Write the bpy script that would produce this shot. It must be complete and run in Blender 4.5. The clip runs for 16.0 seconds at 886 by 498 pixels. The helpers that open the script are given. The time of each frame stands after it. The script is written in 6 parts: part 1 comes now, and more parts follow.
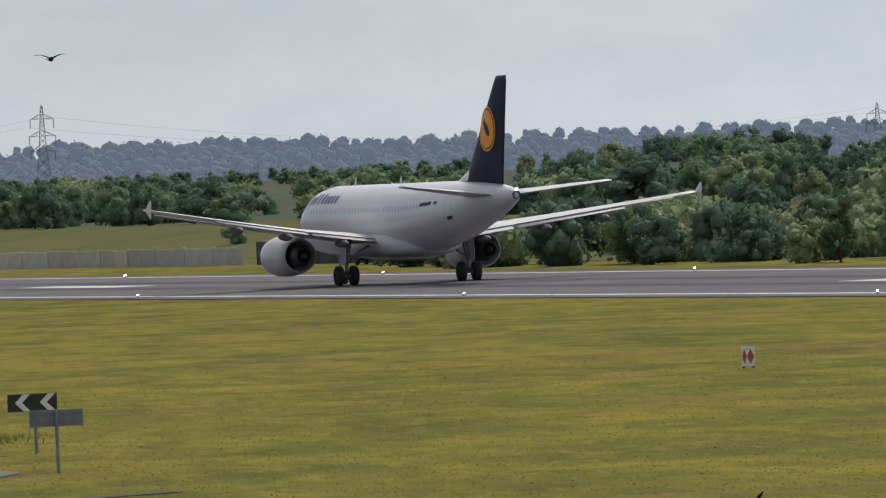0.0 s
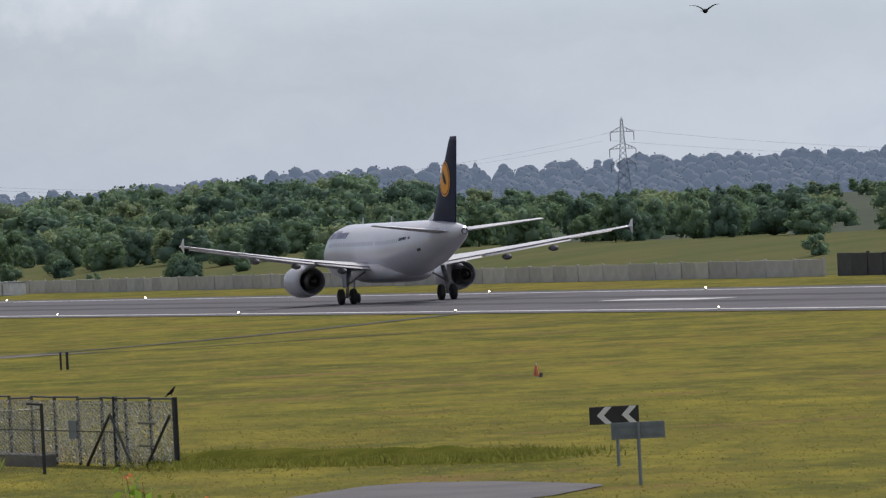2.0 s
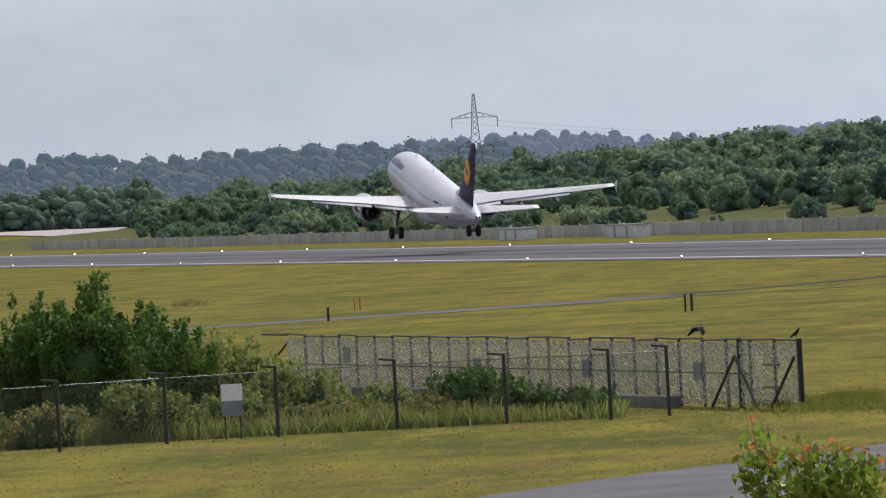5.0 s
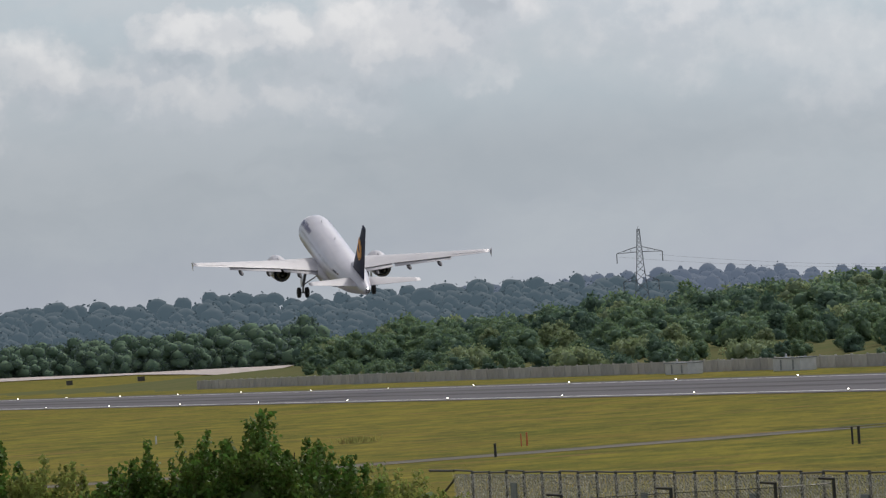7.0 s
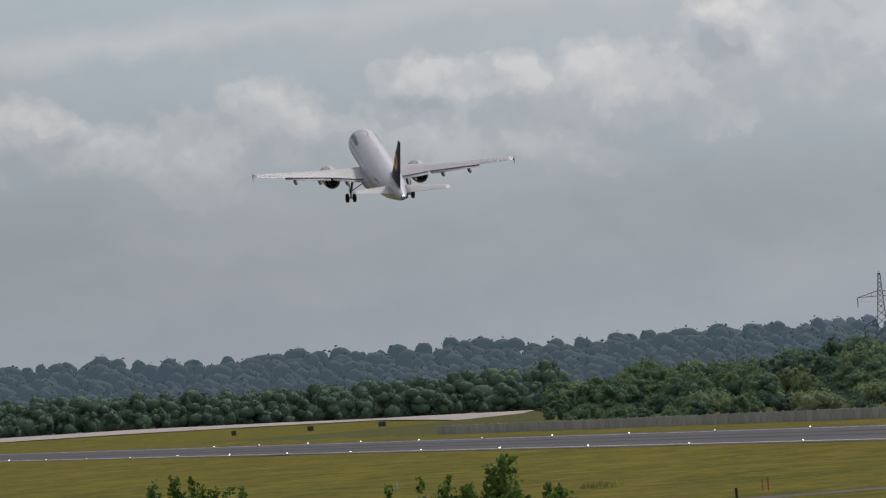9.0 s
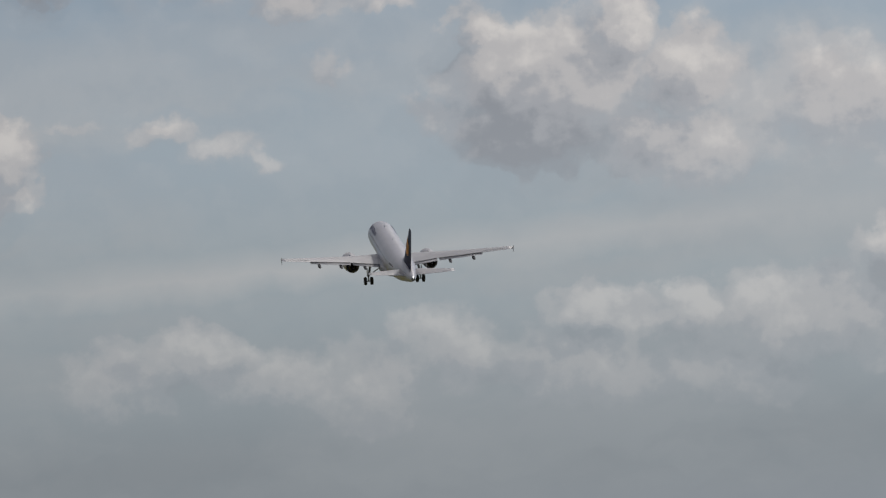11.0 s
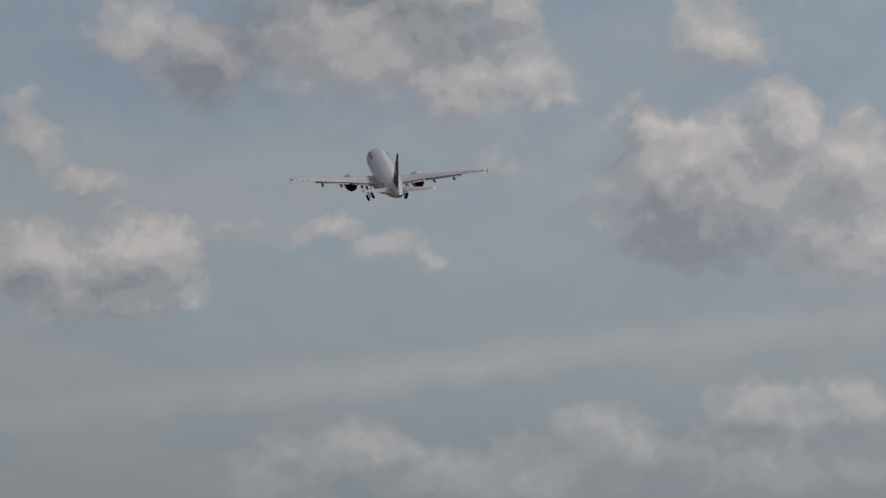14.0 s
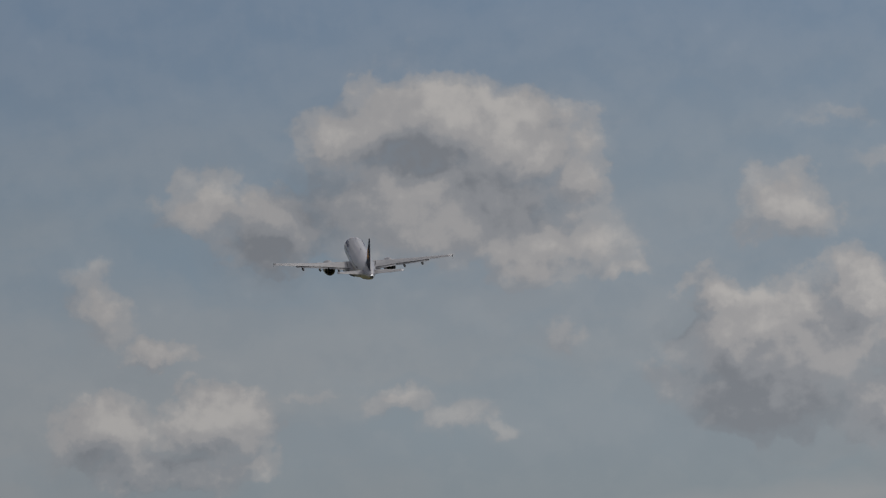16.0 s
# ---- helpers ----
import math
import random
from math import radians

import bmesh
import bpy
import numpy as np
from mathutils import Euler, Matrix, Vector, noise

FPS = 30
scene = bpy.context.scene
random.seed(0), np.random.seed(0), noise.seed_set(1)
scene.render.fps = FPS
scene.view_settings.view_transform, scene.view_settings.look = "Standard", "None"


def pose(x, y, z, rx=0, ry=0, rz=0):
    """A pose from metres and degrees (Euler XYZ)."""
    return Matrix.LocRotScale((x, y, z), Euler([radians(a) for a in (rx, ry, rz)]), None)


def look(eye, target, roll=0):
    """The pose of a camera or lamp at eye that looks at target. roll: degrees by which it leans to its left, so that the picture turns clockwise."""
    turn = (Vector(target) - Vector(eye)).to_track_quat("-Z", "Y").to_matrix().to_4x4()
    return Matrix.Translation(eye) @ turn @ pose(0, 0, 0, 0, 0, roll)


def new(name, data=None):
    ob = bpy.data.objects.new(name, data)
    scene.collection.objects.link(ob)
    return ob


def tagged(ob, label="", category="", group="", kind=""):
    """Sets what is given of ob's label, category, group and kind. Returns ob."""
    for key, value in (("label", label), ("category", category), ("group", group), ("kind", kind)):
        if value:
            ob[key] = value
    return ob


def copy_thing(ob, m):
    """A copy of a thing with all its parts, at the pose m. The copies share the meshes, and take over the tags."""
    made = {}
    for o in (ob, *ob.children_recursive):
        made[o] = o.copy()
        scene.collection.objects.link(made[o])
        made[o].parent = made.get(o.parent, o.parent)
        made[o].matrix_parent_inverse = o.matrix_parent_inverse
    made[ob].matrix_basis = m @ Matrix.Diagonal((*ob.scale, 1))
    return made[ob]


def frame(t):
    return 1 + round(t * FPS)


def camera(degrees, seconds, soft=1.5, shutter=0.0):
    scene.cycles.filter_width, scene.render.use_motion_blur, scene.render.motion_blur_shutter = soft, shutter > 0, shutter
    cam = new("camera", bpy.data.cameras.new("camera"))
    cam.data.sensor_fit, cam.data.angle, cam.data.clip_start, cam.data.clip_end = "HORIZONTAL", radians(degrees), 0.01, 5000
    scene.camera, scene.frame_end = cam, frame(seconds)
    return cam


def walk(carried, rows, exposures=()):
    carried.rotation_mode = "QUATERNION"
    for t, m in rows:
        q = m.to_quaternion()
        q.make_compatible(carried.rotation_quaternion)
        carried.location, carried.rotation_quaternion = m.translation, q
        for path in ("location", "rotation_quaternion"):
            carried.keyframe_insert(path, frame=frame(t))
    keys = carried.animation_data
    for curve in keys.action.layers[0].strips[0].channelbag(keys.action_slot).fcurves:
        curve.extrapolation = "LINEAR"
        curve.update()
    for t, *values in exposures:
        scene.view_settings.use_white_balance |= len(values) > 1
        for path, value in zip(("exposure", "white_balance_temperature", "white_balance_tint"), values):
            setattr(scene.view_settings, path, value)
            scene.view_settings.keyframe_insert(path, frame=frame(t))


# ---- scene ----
EYE = (0.0, 0.0, 6.28)
TURNS = [  # seconds, turn to the left, tilt up, lean (degrees)
    (0, -4.428, -0.449, -2.54), (0.5, -3.121, -0.422, -2.68), (1, -2.257, -0.102, -2.49), (1.5, -1.459, -0.333, -2.89), (2, -0.892, -0.209, -2.89),
    (2.5, -0.000, -0.370, -2.59), (3, 0.574, -0.335, -2.46), (3.5, 1.213, 0.003, -2.80), (4, 1.963, -0.354, -2.76), (4.3, 2.070, -0.210, -2.84),
    (4.5, 2.185, -0.218, -2.88), (5, 2.929, -0.368, -3.08), (5.2, 3.185, -0.344, -3.10),
    (7.3, 4.207, 0.578, -3.86), (7.5, 4.507, 0.423, -3.89), (8, 4.591, 0.538, -3.70), (8.5, 4.316, 0.735, -3.92),
    (9, 5.337, 0.886, -3.79), (9.5, 5.354, 1.546, -3.91), (10, 5.935, 1.544, -3.31), (10.2, 6.005, 1.689, -3.31),
    (12.3, 6.925, 2.724, -3.30), (12.5, 7.001, 2.686, -3.30), (13, 6.714, 3.001, -3.02),
    (13.5, 7.178, 3.030, -3.17), (14, 7.259, 2.992, -3.17), (14.5, 7.492, 3.060, -3.17), (15, 7.223, 3.889, -3.57), (15.5, 7.468, 3.601, -3.67),
    (16, 7.626, 4.055, -3.61)]


def aim(turn, tilt, lean):
    a, e = radians(turn), radians(tilt)
    way = Vector((-math.sin(a) * math.cos(e), math.cos(a) * math.cos(e), math.sin(e)))
    return look(EYE, Vector(EYE) + way * 100, lean)


cam = camera(5.403, 16.0, soft=1.3)
walk(cam, [(t, aim(y, p, r)) for t, y, p, r in TURNS],
     exposures=[(0, -0.17, 6620, 11), (1, -0.24, 6560, 11), (2, -0.18, 6340, 14), (3, -0.08, 6200, 15), (4, -0.06, 6200, 15), (5, -0.05, 6290, 15), (7.5, -0.51, 6510, 12),
                (9, -0.72, 6510, 12), (10, -0.9, 6520, 11), (12.5, -1.24, 6510, 12), (14.5, -1.40, 6510, 12), (16, -1.56, 6500, 11)])

# the runway runs forward and to the left; lat: metres across it from the eye, s: metres along it
ALPHA = radians(13.663)
RIGHT, ALONG = Vector((math.cos(ALPHA), math.sin(ALPHA), 0)), Vector((-math.sin(ALPHA), math.cos(ALPHA), 0))
FLIGHT = [  # seconds, lat, s, height of the wheels, pitch, roll, drift
    (0, 169.3, 525.1, 0.00, 0.00, 0.58, 0.63), (0.5, 169.8, 560.7, 0.00, 0.00, 0.51, 0.33), (1, 169.9, 596.5, 0.00, 0.00, 0.19, 0.44), (1.5, 169.9, 632.6, 0.00, 0.00, 0.20, 0.61),
    (2, 170.0, 668.7, 0.00, -0.13, 0.29, 0.29), (2.5, 169.8, 705.0, 0.00, 0.95, 0.33, 0.51), (3, 169.5, 741.5, 0.00, 1.89, 0.30, 0.62), (3.5, 169.1, 778.3, 0.00, 3.93, 0.33, 0.44),
    (4, 168.8, 815.2, 0.00, 5.71, 0.40, 0.53), (4.3, 168.4, 837.5, 0.59, 7.56, 0.45, 0.73), (4.5, 168.3, 852.5, 1.00, 8.70, 0.74, 0.38), (5, 168.0, 889.9, 1.97, 10.41, 1.26, 0.60),
    (7.5, 167.2, 1080.7, 15.87, 15.60, 0.47, 0.46), (8, 167.4, 1119.1, 20.76, 16.44, 0.16, 0.61), (8.5, 167.3, 1157.7, 26.21, 16.41, -0.25, 0.48), (9, 167.4, 1196.5, 32.13, 16.03, -0.39, 0.32),
    (9.5, 167.4, 1235.5, 38.36, 15.73, -0.31, 0.28), (10, 167.4, 1274.7, 44.51, 16.02, -0.22, 0.44), (12.5, 169.5, 1472.2, 78.97, 16.07, -0.06, 0.53), (13, 170.0, 1512.5, 85.84, 16.58, -0.04, 0.36),
    (13.5, 169.8, 1553.1, 92.55, 16.72, -0.35, 0.06), (14, 169.8, 1594.0, 99.31, 16.62, -0.14, 0.14), (14.5, 169.7, 1635.1, 106.10, 16.88, 0.25, 0.05), (15, 169.9, 1676.5, 112.96, 16.62, 0.51, 0.08),
    (15.5, 169.9, 1718.2, 119.76, 16.61, 0.53, -0.07), (16, 170.4, 1760.1, 126.50, 16.00, 0.22, -0.32)]


def at(lat, s, z=0.0):
    return RIGHT * lat + ALONG * s + Vector((0, 0, z))


def polar(turn, dist, z=0.0):
    a = radians(turn)
    return Vector((-math.sin(a) * dist, math.cos(a) * dist, z))

# ---- light ----
SUN_UP, SUN_TURN = 48.0, -25.0   # degrees above the horizon; degrees to the left of +y
world = bpy.data.worlds.new("sky")
scene.world = world
world.use_nodes = True


def make_sky():
    nt = world.node_tree
    nt.nodes.clear()
    N, K = nt.nodes.new, nt.links.new

    def math_node(op, a, b=None, clamp=False):
        n = N("ShaderNodeMath")
        n.operation, n.use_clamp = op, clamp
        for i, v in enumerate((a, b)):
            if v is None:
                continue
            if isinstance(v, (int, float)):
                n.inputs[i].default_value = v
            else:
                K(v, n.inputs[i])
        return n.outputs[0]

    def vec(op, a, b):
        n = N("ShaderNodeVectorMath")
        n.operation = op
        for i, v in enumerate((a, b)):
            if isinstance(v, tuple):
                n.inputs[i].default_value = v
            else:
                K(v, n.inputs[i])
        return n.outputs["Value"] if op == "LENGTH" else n.outputs[0]

    def ramp(value, stops):
        n = N("ShaderNodeValToRGB")
        n.color_ramp.interpolation = "EASE"
        while len(n.color_ramp.elements) < len(stops):
            n.color_ramp.elements.new(0.5)
        for e, (p, col) in zip(n.color_ramp.elements, stops):
            e.position, e.color = p, (*col, 1)
        K(value, n.inputs[0])
        return n.outputs[0]

    def noise_tex(v, scale, detail=5.0, rough=0.55):
        n = N("ShaderNodeTexNoise")
        n.inputs["Scale"].default_value, n.inputs["Detail"].default_value = scale, detail
        n.inputs["Roughness"].default_value = rough
        K(v, n.inputs["Vector"])
        return n.outputs

    def mix(f, a, b):
        n = N("ShaderNodeMix")
        n.data_type = "RGBA"
        for i, v in ((0, f), (6, a), (7, b)):
            if isinstance(v, tuple):
                n.inputs[i].default_value = (*v, 1)
            elif isinstance(v, (int, float)):
                n.inputs[i].default_value = v
            else:
                K(v, n.inputs[i])
        return n.outputs[2]

    tc = N("ShaderNodeTexCoord")
    sep = N("ShaderNodeSeparateXYZ")
    K(tc.outputs["Generated"], sep.inputs[0])
    x, y, z = sep.outputs
    az = math_node("MULTIPLY", math_node("ARCTAN2", math_node("MULTIPLY", x, -1.0), y), 57.29578)
    el = math_node("MULTIPLY", math_node("ARCSINE", z), 57.29578)
    comb = N("ShaderNodeCombineXYZ")
    K(az, comb.inputs[0]), K(el, comb.inputs[1])
    c = comb.outputs[0]
    w1 = vec("MULTIPLY", vec("SUBTRACT", noise_tex(c, 1.3, 3)["Color"], (0.5, 0.5, 0.5)), (0.42, 0.34, 0))
    w2 = vec("MULTIPLY", vec("SUBTRACT", noise_tex(c, 3.4, 4, 0.5)["Color"], (0.5, 0.5, 0.5)), (0.42, 0.36, 0))
    w3 = vec("MULTIPLY", vec("SUBTRACT", noise_tex(c, 9.0, 4, 0.55)["Color"], (0.5, 0.5, 0.5)), (0.20, 0.17, 0))
    cw = vec("ADD", vec("ADD", vec("ADD", c, w1), w2), w3)
    # each cumulus by its rounded masses: turn, height (degrees), half widths, thickness
    big = [(7.67, 4.78, 0.65, 0.36, 1.00), (8.15, 4.74, 0.41, 0.29, 0.80), (7.12, 4.71, 0.52, 0.33, 0.95), (6.86, 4.39, 0.31, 0.34, 0.80), (7.70, 4.30, 0.90, 0.45, 1.00),
           (9.04, 4.38, 0.34, 0.28, 0.60), (8.60, 4.18, 0.45, 0.31, 0.90), (7.16, 4.06, 0.79, 0.28, 0.75), (6.54, 3.90, 0.28, 0.10, 0.40)]
    right = [(5.52, 4.16, 0.34, 0.28, 0.60), (5.97, 3.71, 0.28, 0.21, 0.80), (5.14, 3.66, 0.26, 0.31, 0.90), (5.57, 3.37, 0.72, 0.45, 1.00), (5.74, 2.97, 0.62, 0.31, 0.90),
             (4.71, 3.32, 0.41, 0.33, 0.90), (4.81, 2.88, 0.59, 0.31, 0.80), (6.18, 3.14, 0.38, 0.21, 0.50), (3.9, 3.1, 0.8, 0.5, 0.6)]
    left = [(9.12, 3.08, 0.41, 0.24, 1.00), (9.74, 3.04, 0.45, 0.26, 0.90), (9.34, 2.81, 0.59, 0.17, 0.90), (8.86, 2.85, 0.21, 0.17, 0.60), (9.40, 3.54, 0.26, 0.13, 0.60), (9.73, 3.80, 0.28, 0.31, 0.45)]
    small = [(7.87, 3.16, 0.28, 0.10, 0.60), (7.60, 3.05, 0.26, 0.14, 0.60), (7.37, 2.93, 0.21, 0.08, 0.40), (6.88, 3.47, 0.24, 0.13, 0.45), (8.49, 3.23, 0.31, 0.05, 0.30),
             (5.11, 4.72, 0.65, 0.10, 0.35), (4.9, 4.45, 0.35, 0.14, 0.35)]
    bank = [(3.46, 2.09, 0.38, 0.22, 0.90), (3.79, 1.80, 0.45, 0.26, 0.80), (4.27, 1.86, 0.41, 0.21, 0.75), (4.82, 1.90, 0.28, 0.16, 0.80), (5.34, 1.89, 0.34, 0.16, 0.85),
            (5.53, 1.56, 0.59, 0.24, 0.70), (4.67, 1.51, 0.69, 0.24, 0.60), (6.28, 1.72, 0.31, 0.22, 0.75), (6.75, 1.60, 0.38, 0.21, 0.60)]
    low = [(7.77, 1.74, 0.38, 0.17, 0.80), (8.26, 1.65, 0.41, 0.21, 0.70), (7.26, 1.55, 0.52, 0.19, 0.70), (6.33, 1.81, 0.31, 0.21, 0.65), (6.78, 1.36, 0.35, 0.14, 0.45),
           (2.4, 1.9, 0.8, 0.4, 0.6), (1.2, 1.5, 0.9, 0.4, 0.5)]
    # the thick hearts of the clouds, which the light from behind does not pass
    hearts = [(8.61, 4.15, 0.42, 0.30, 1.00), (7.78, 4.60, 0.60, 0.22, 0.60), (7.21, 4.36, 0.48, 0.22, 0.70), (8.28, 4.44, 0.40, 0.22, 0.65), (5.67, 2.93, 0.62, 0.30, 0.95), (6.12, 3.52, 0.21, 0.24, 0.75),
              (5.30, 3.36, 0.38, 0.21, 0.50), (5.90, 3.19, 0.38, 0.21, 0.65), (4.95, 2.85, 0.45, 0.17, 0.60)]
    low_hearts = [(9.34, 2.81, 0.44, 0.13, 0.80), (9.79, 2.91, 0.28, 0.14, 0.50), (7.69, 1.68, 0.20, 0.08, 0.60), (5.48, 1.74, 0.24, 0.12, 0.70), (5.97, 1.55, 0.30, 0.16, 0.60), (3.60, 2.05, 0.26, 0.16, 0.90),
                  (3.95, 2.05, 0.12, 0.21, 0.80), (5.28, 1.90, 0.18, 0.09, 0.65), (8.22, 1.69, 0.18, 0.10, 0.75), (4.15, 1.56, 0.55, 0.14, 0.50), (5.57, 2.75, 0.36, 0.17, 0.80)]

    def field(v, masses, edge=1.25):
        got = None
        for tx, ty, rx, ry, amp in masses:
            d = vec("LENGTH", vec("DIVIDE", vec("SUBTRACT", v, (tx, ty, 0)), (rx, ry, 1)), (0, 0, 0))
            one = math_node("MULTIPLY", math_node("SUBTRACT", edge, d, True), amp)
            if got is None:
                got = one
            else:
                got = math_node("SMOOTH_MAX", got, one)
                got.node.inputs[2].default_value = 0.16
        return got
    masses = big + right + left + [(a, e, 1.1 * rx, 1.25 * ry, 0.7 * k) for a, e, rx, ry, k in small] + [(a, e, 1.15 * rx, 1.35 * ry, k) for a, e, rx, ry, k in bank + low]
    dens, above = field(cw, masses), field(vec("ADD", cw, (-0.12, 0.16, 0)), masses)
    heart = field(vec("ADD", c, vec("MULTIPLY", vec("ADD", w1, w2), (0.9, 0.9, 0))), hearts + low_hearts, 1.35)
    # the rest of the sky carries clouds of the same kind
    far = noise_tex(vec("MULTIPLY", c, (0.16, 0.3, 1)), 1.0, 6, 0.6)["Fac"]
    away = math_node("MULTIPLY", math_node("SUBTRACT", el, 5.6), 0.8, True)
    dens = math_node("MAXIMUM", dens, math_node("MULTIPLY", math_node("MULTIPLY", math_node("SUBTRACT", far, 0.42, True), 3.6), away))
    n_mid = noise_tex(c, 2.0, 7, 0.55)["Fac"]
    n_up = noise_tex(vec("ADD", c, (-0.03, 0.13, 0)), 2.0, 7, 0.55)["Fac"]
    fine = math_node("MULTIPLY", math_node("SUBTRACT", n_mid, 0.5), 0.9)
    # bright thin upper edges, grey hearts, billows between, soft undersides
    rise = math_node("SUBTRACT", dens, above)
    body = math_node("ADD", math_node("ADD", dens, math_node("MULTIPLY", rise, 0.30)), math_node("MULTIPLY", fine, math_node("MULTIPLY", dens, 2.2, True)))
    halo = math_node("MULTIPLY", field(vec("ADD", c, vec("MULTIPLY", vec("ADD", w1, w2), (1.3, 1.3, 0))), big + right + left + bank + low, 1.95), 0.42)
    mask = ramp(math_node("MAXIMUM", body, math_node("MULTIPLY", halo, math_node("ADD", n_mid, 0.02))), [(0.0, (0, 0, 0)), (0.15, (0.16,) * 3), (0.36, (0.66,) * 3), (0.66, (0.97,) * 3)])
    billow = math_node("MULTIPLY", math_node("SUBTRACT", n_mid, n_up), 1.6)
    tone = math_node("ADD", math_node("ADD", math_node("ADD", math_node("MULTIPLY", rise, 0.66), billow), 0.56), math_node("MULTIPLY", heart, -0.47), True)
    lit = ramp(tone, [(0.0, (0.57, 0.61, 0.67)), (0.32, (0.76, 0.79, 0.84)), (0.60, (1.0, 0.99, 0.995)), (1.0, (1.30, 1.26, 1.215))])
    # thin veils
    veil = noise_tex(vec("MULTIPLY", vec("ADD", c, w2), (0.35, 1.3, 1)), 1.0, 5, 0.55)["Fac"]
    veil = ramp(veil, [(0.38, (0, 0, 0)), (0.64, (0.6,) * 3)])
    veil = math_node("MULTIPLY", veil, math_node("SUBTRACT", 1.0, math_node("DIVIDE", math_node("SUBTRACT", el, 2.6), 3.0, True), True))
    sky = N("ShaderNodeTexSky")
    sky.sky_type, sky.sun_disc = "NISHITA", False
    sky.sun_elevation, sky.sun_rotation = radians(SUN_UP), radians(-SUN_TURN)
    sky.air_density, sky.dust_density, sky.ozone_density = 1.0, 2.0, 1.5
    clear = vec("MULTIPLY", sky.outputs[0], (0.085, 0.085, 0.085))
    haze = ramp(math_node("DIVIDE", el, 8.0, True), [(0.0, (0.53, 0.58, 0.66)), (0.13, (0.50, 0.565, 0.61)), (0.20, (0.59, 0.68, 0.73)), (0.27, (0.655, 0.77, 0.83)), (0.38, (0.71, 0.845, 0.945)), (0.52, (0.60, 0.78, 0.95)), (0.72, (0.46, 0.675, 0.955)), (1.0, (0.45, 0.66, 0.98))])
    up = math_node("DIVIDE", math_node("SUBTRACT", el, 8.0), 20.0, True)
    base = mix(up, haze, clear)
    lift = math_node("MULTIPLY", math_node("DIVIDE", math_node("SUBTRACT", el, 0.8), 2.6, True), 0.32)
    thin = mix(lift, (0.58, 0.645, 0.685), (1.55, 1.54, 1.54))
    base = mix(veil, base, thin)
    # one long thin streak
    off = math_node("DIVIDE", math_node("ADD", math_node("SUBTRACT", el, 2.30), math_node("MULTIPLY", math_node("SUBTRACT", az, 7.0), 0.052)), 0.16)
    streak = math_node("MULTIPLY", math_node("SUBTRACT", 1.0, math_node("ABSOLUTE", math_node("ADD", off, math_node("MULTIPLY", fine, 1.6))), True), 0.5)
    near = math_node("SUBTRACT", 1.0, math_node("DIVIDE", math_node("ABSOLUTE", math_node("SUBTRACT", az, 7.2)), 4.5), True)
    base = mix(math_node("MULTIPLY", streak, near), base, (1.1, 1.08, 1.06))
    # low clouds stand behind more air
    air = math_node("MULTIPLY", math_node("SUBTRACT", 1.0, math_node("DIVIDE", math_node("SUBTRACT", el, 1.1), 2.2), True), 0.74)
    lit = mix(air, lit, base)
    total = mix(mask, base, lit)
    # the sky is brighter on the sun's side
    lean = math_node("MAXIMUM", math_node("MINIMUM", math_node("MULTIPLY", x, 1.1), 0.25), -0.25)
    side = math_node("ADD", math_node("ADD", math_node("MULTIPLY", y, 0.2), 0.86), lean)
    total = vec("MULTIPLY", total, side)
    bg = N("ShaderNodeBackground")
    K(total, bg.inputs[0])
    bg.inputs[1].default_value = 1.0
    out = N("ShaderNodeOutputWorld")
    K(bg.outputs[0], out.inputs[0])


make_sky()
sun = new("sun", bpy.data.lights.new("sun", "SUN"))
sun.data.energy, sun.data.angle, sun.data.color = 2.7, radians(4), (1.0, 0.95, 0.87)
sun.matrix_world = look(polar(SUN_TURN, 100 * math.cos(radians(SUN_UP)), 100 * math.sin(radians(SUN_UP))), (0, 0, 0))


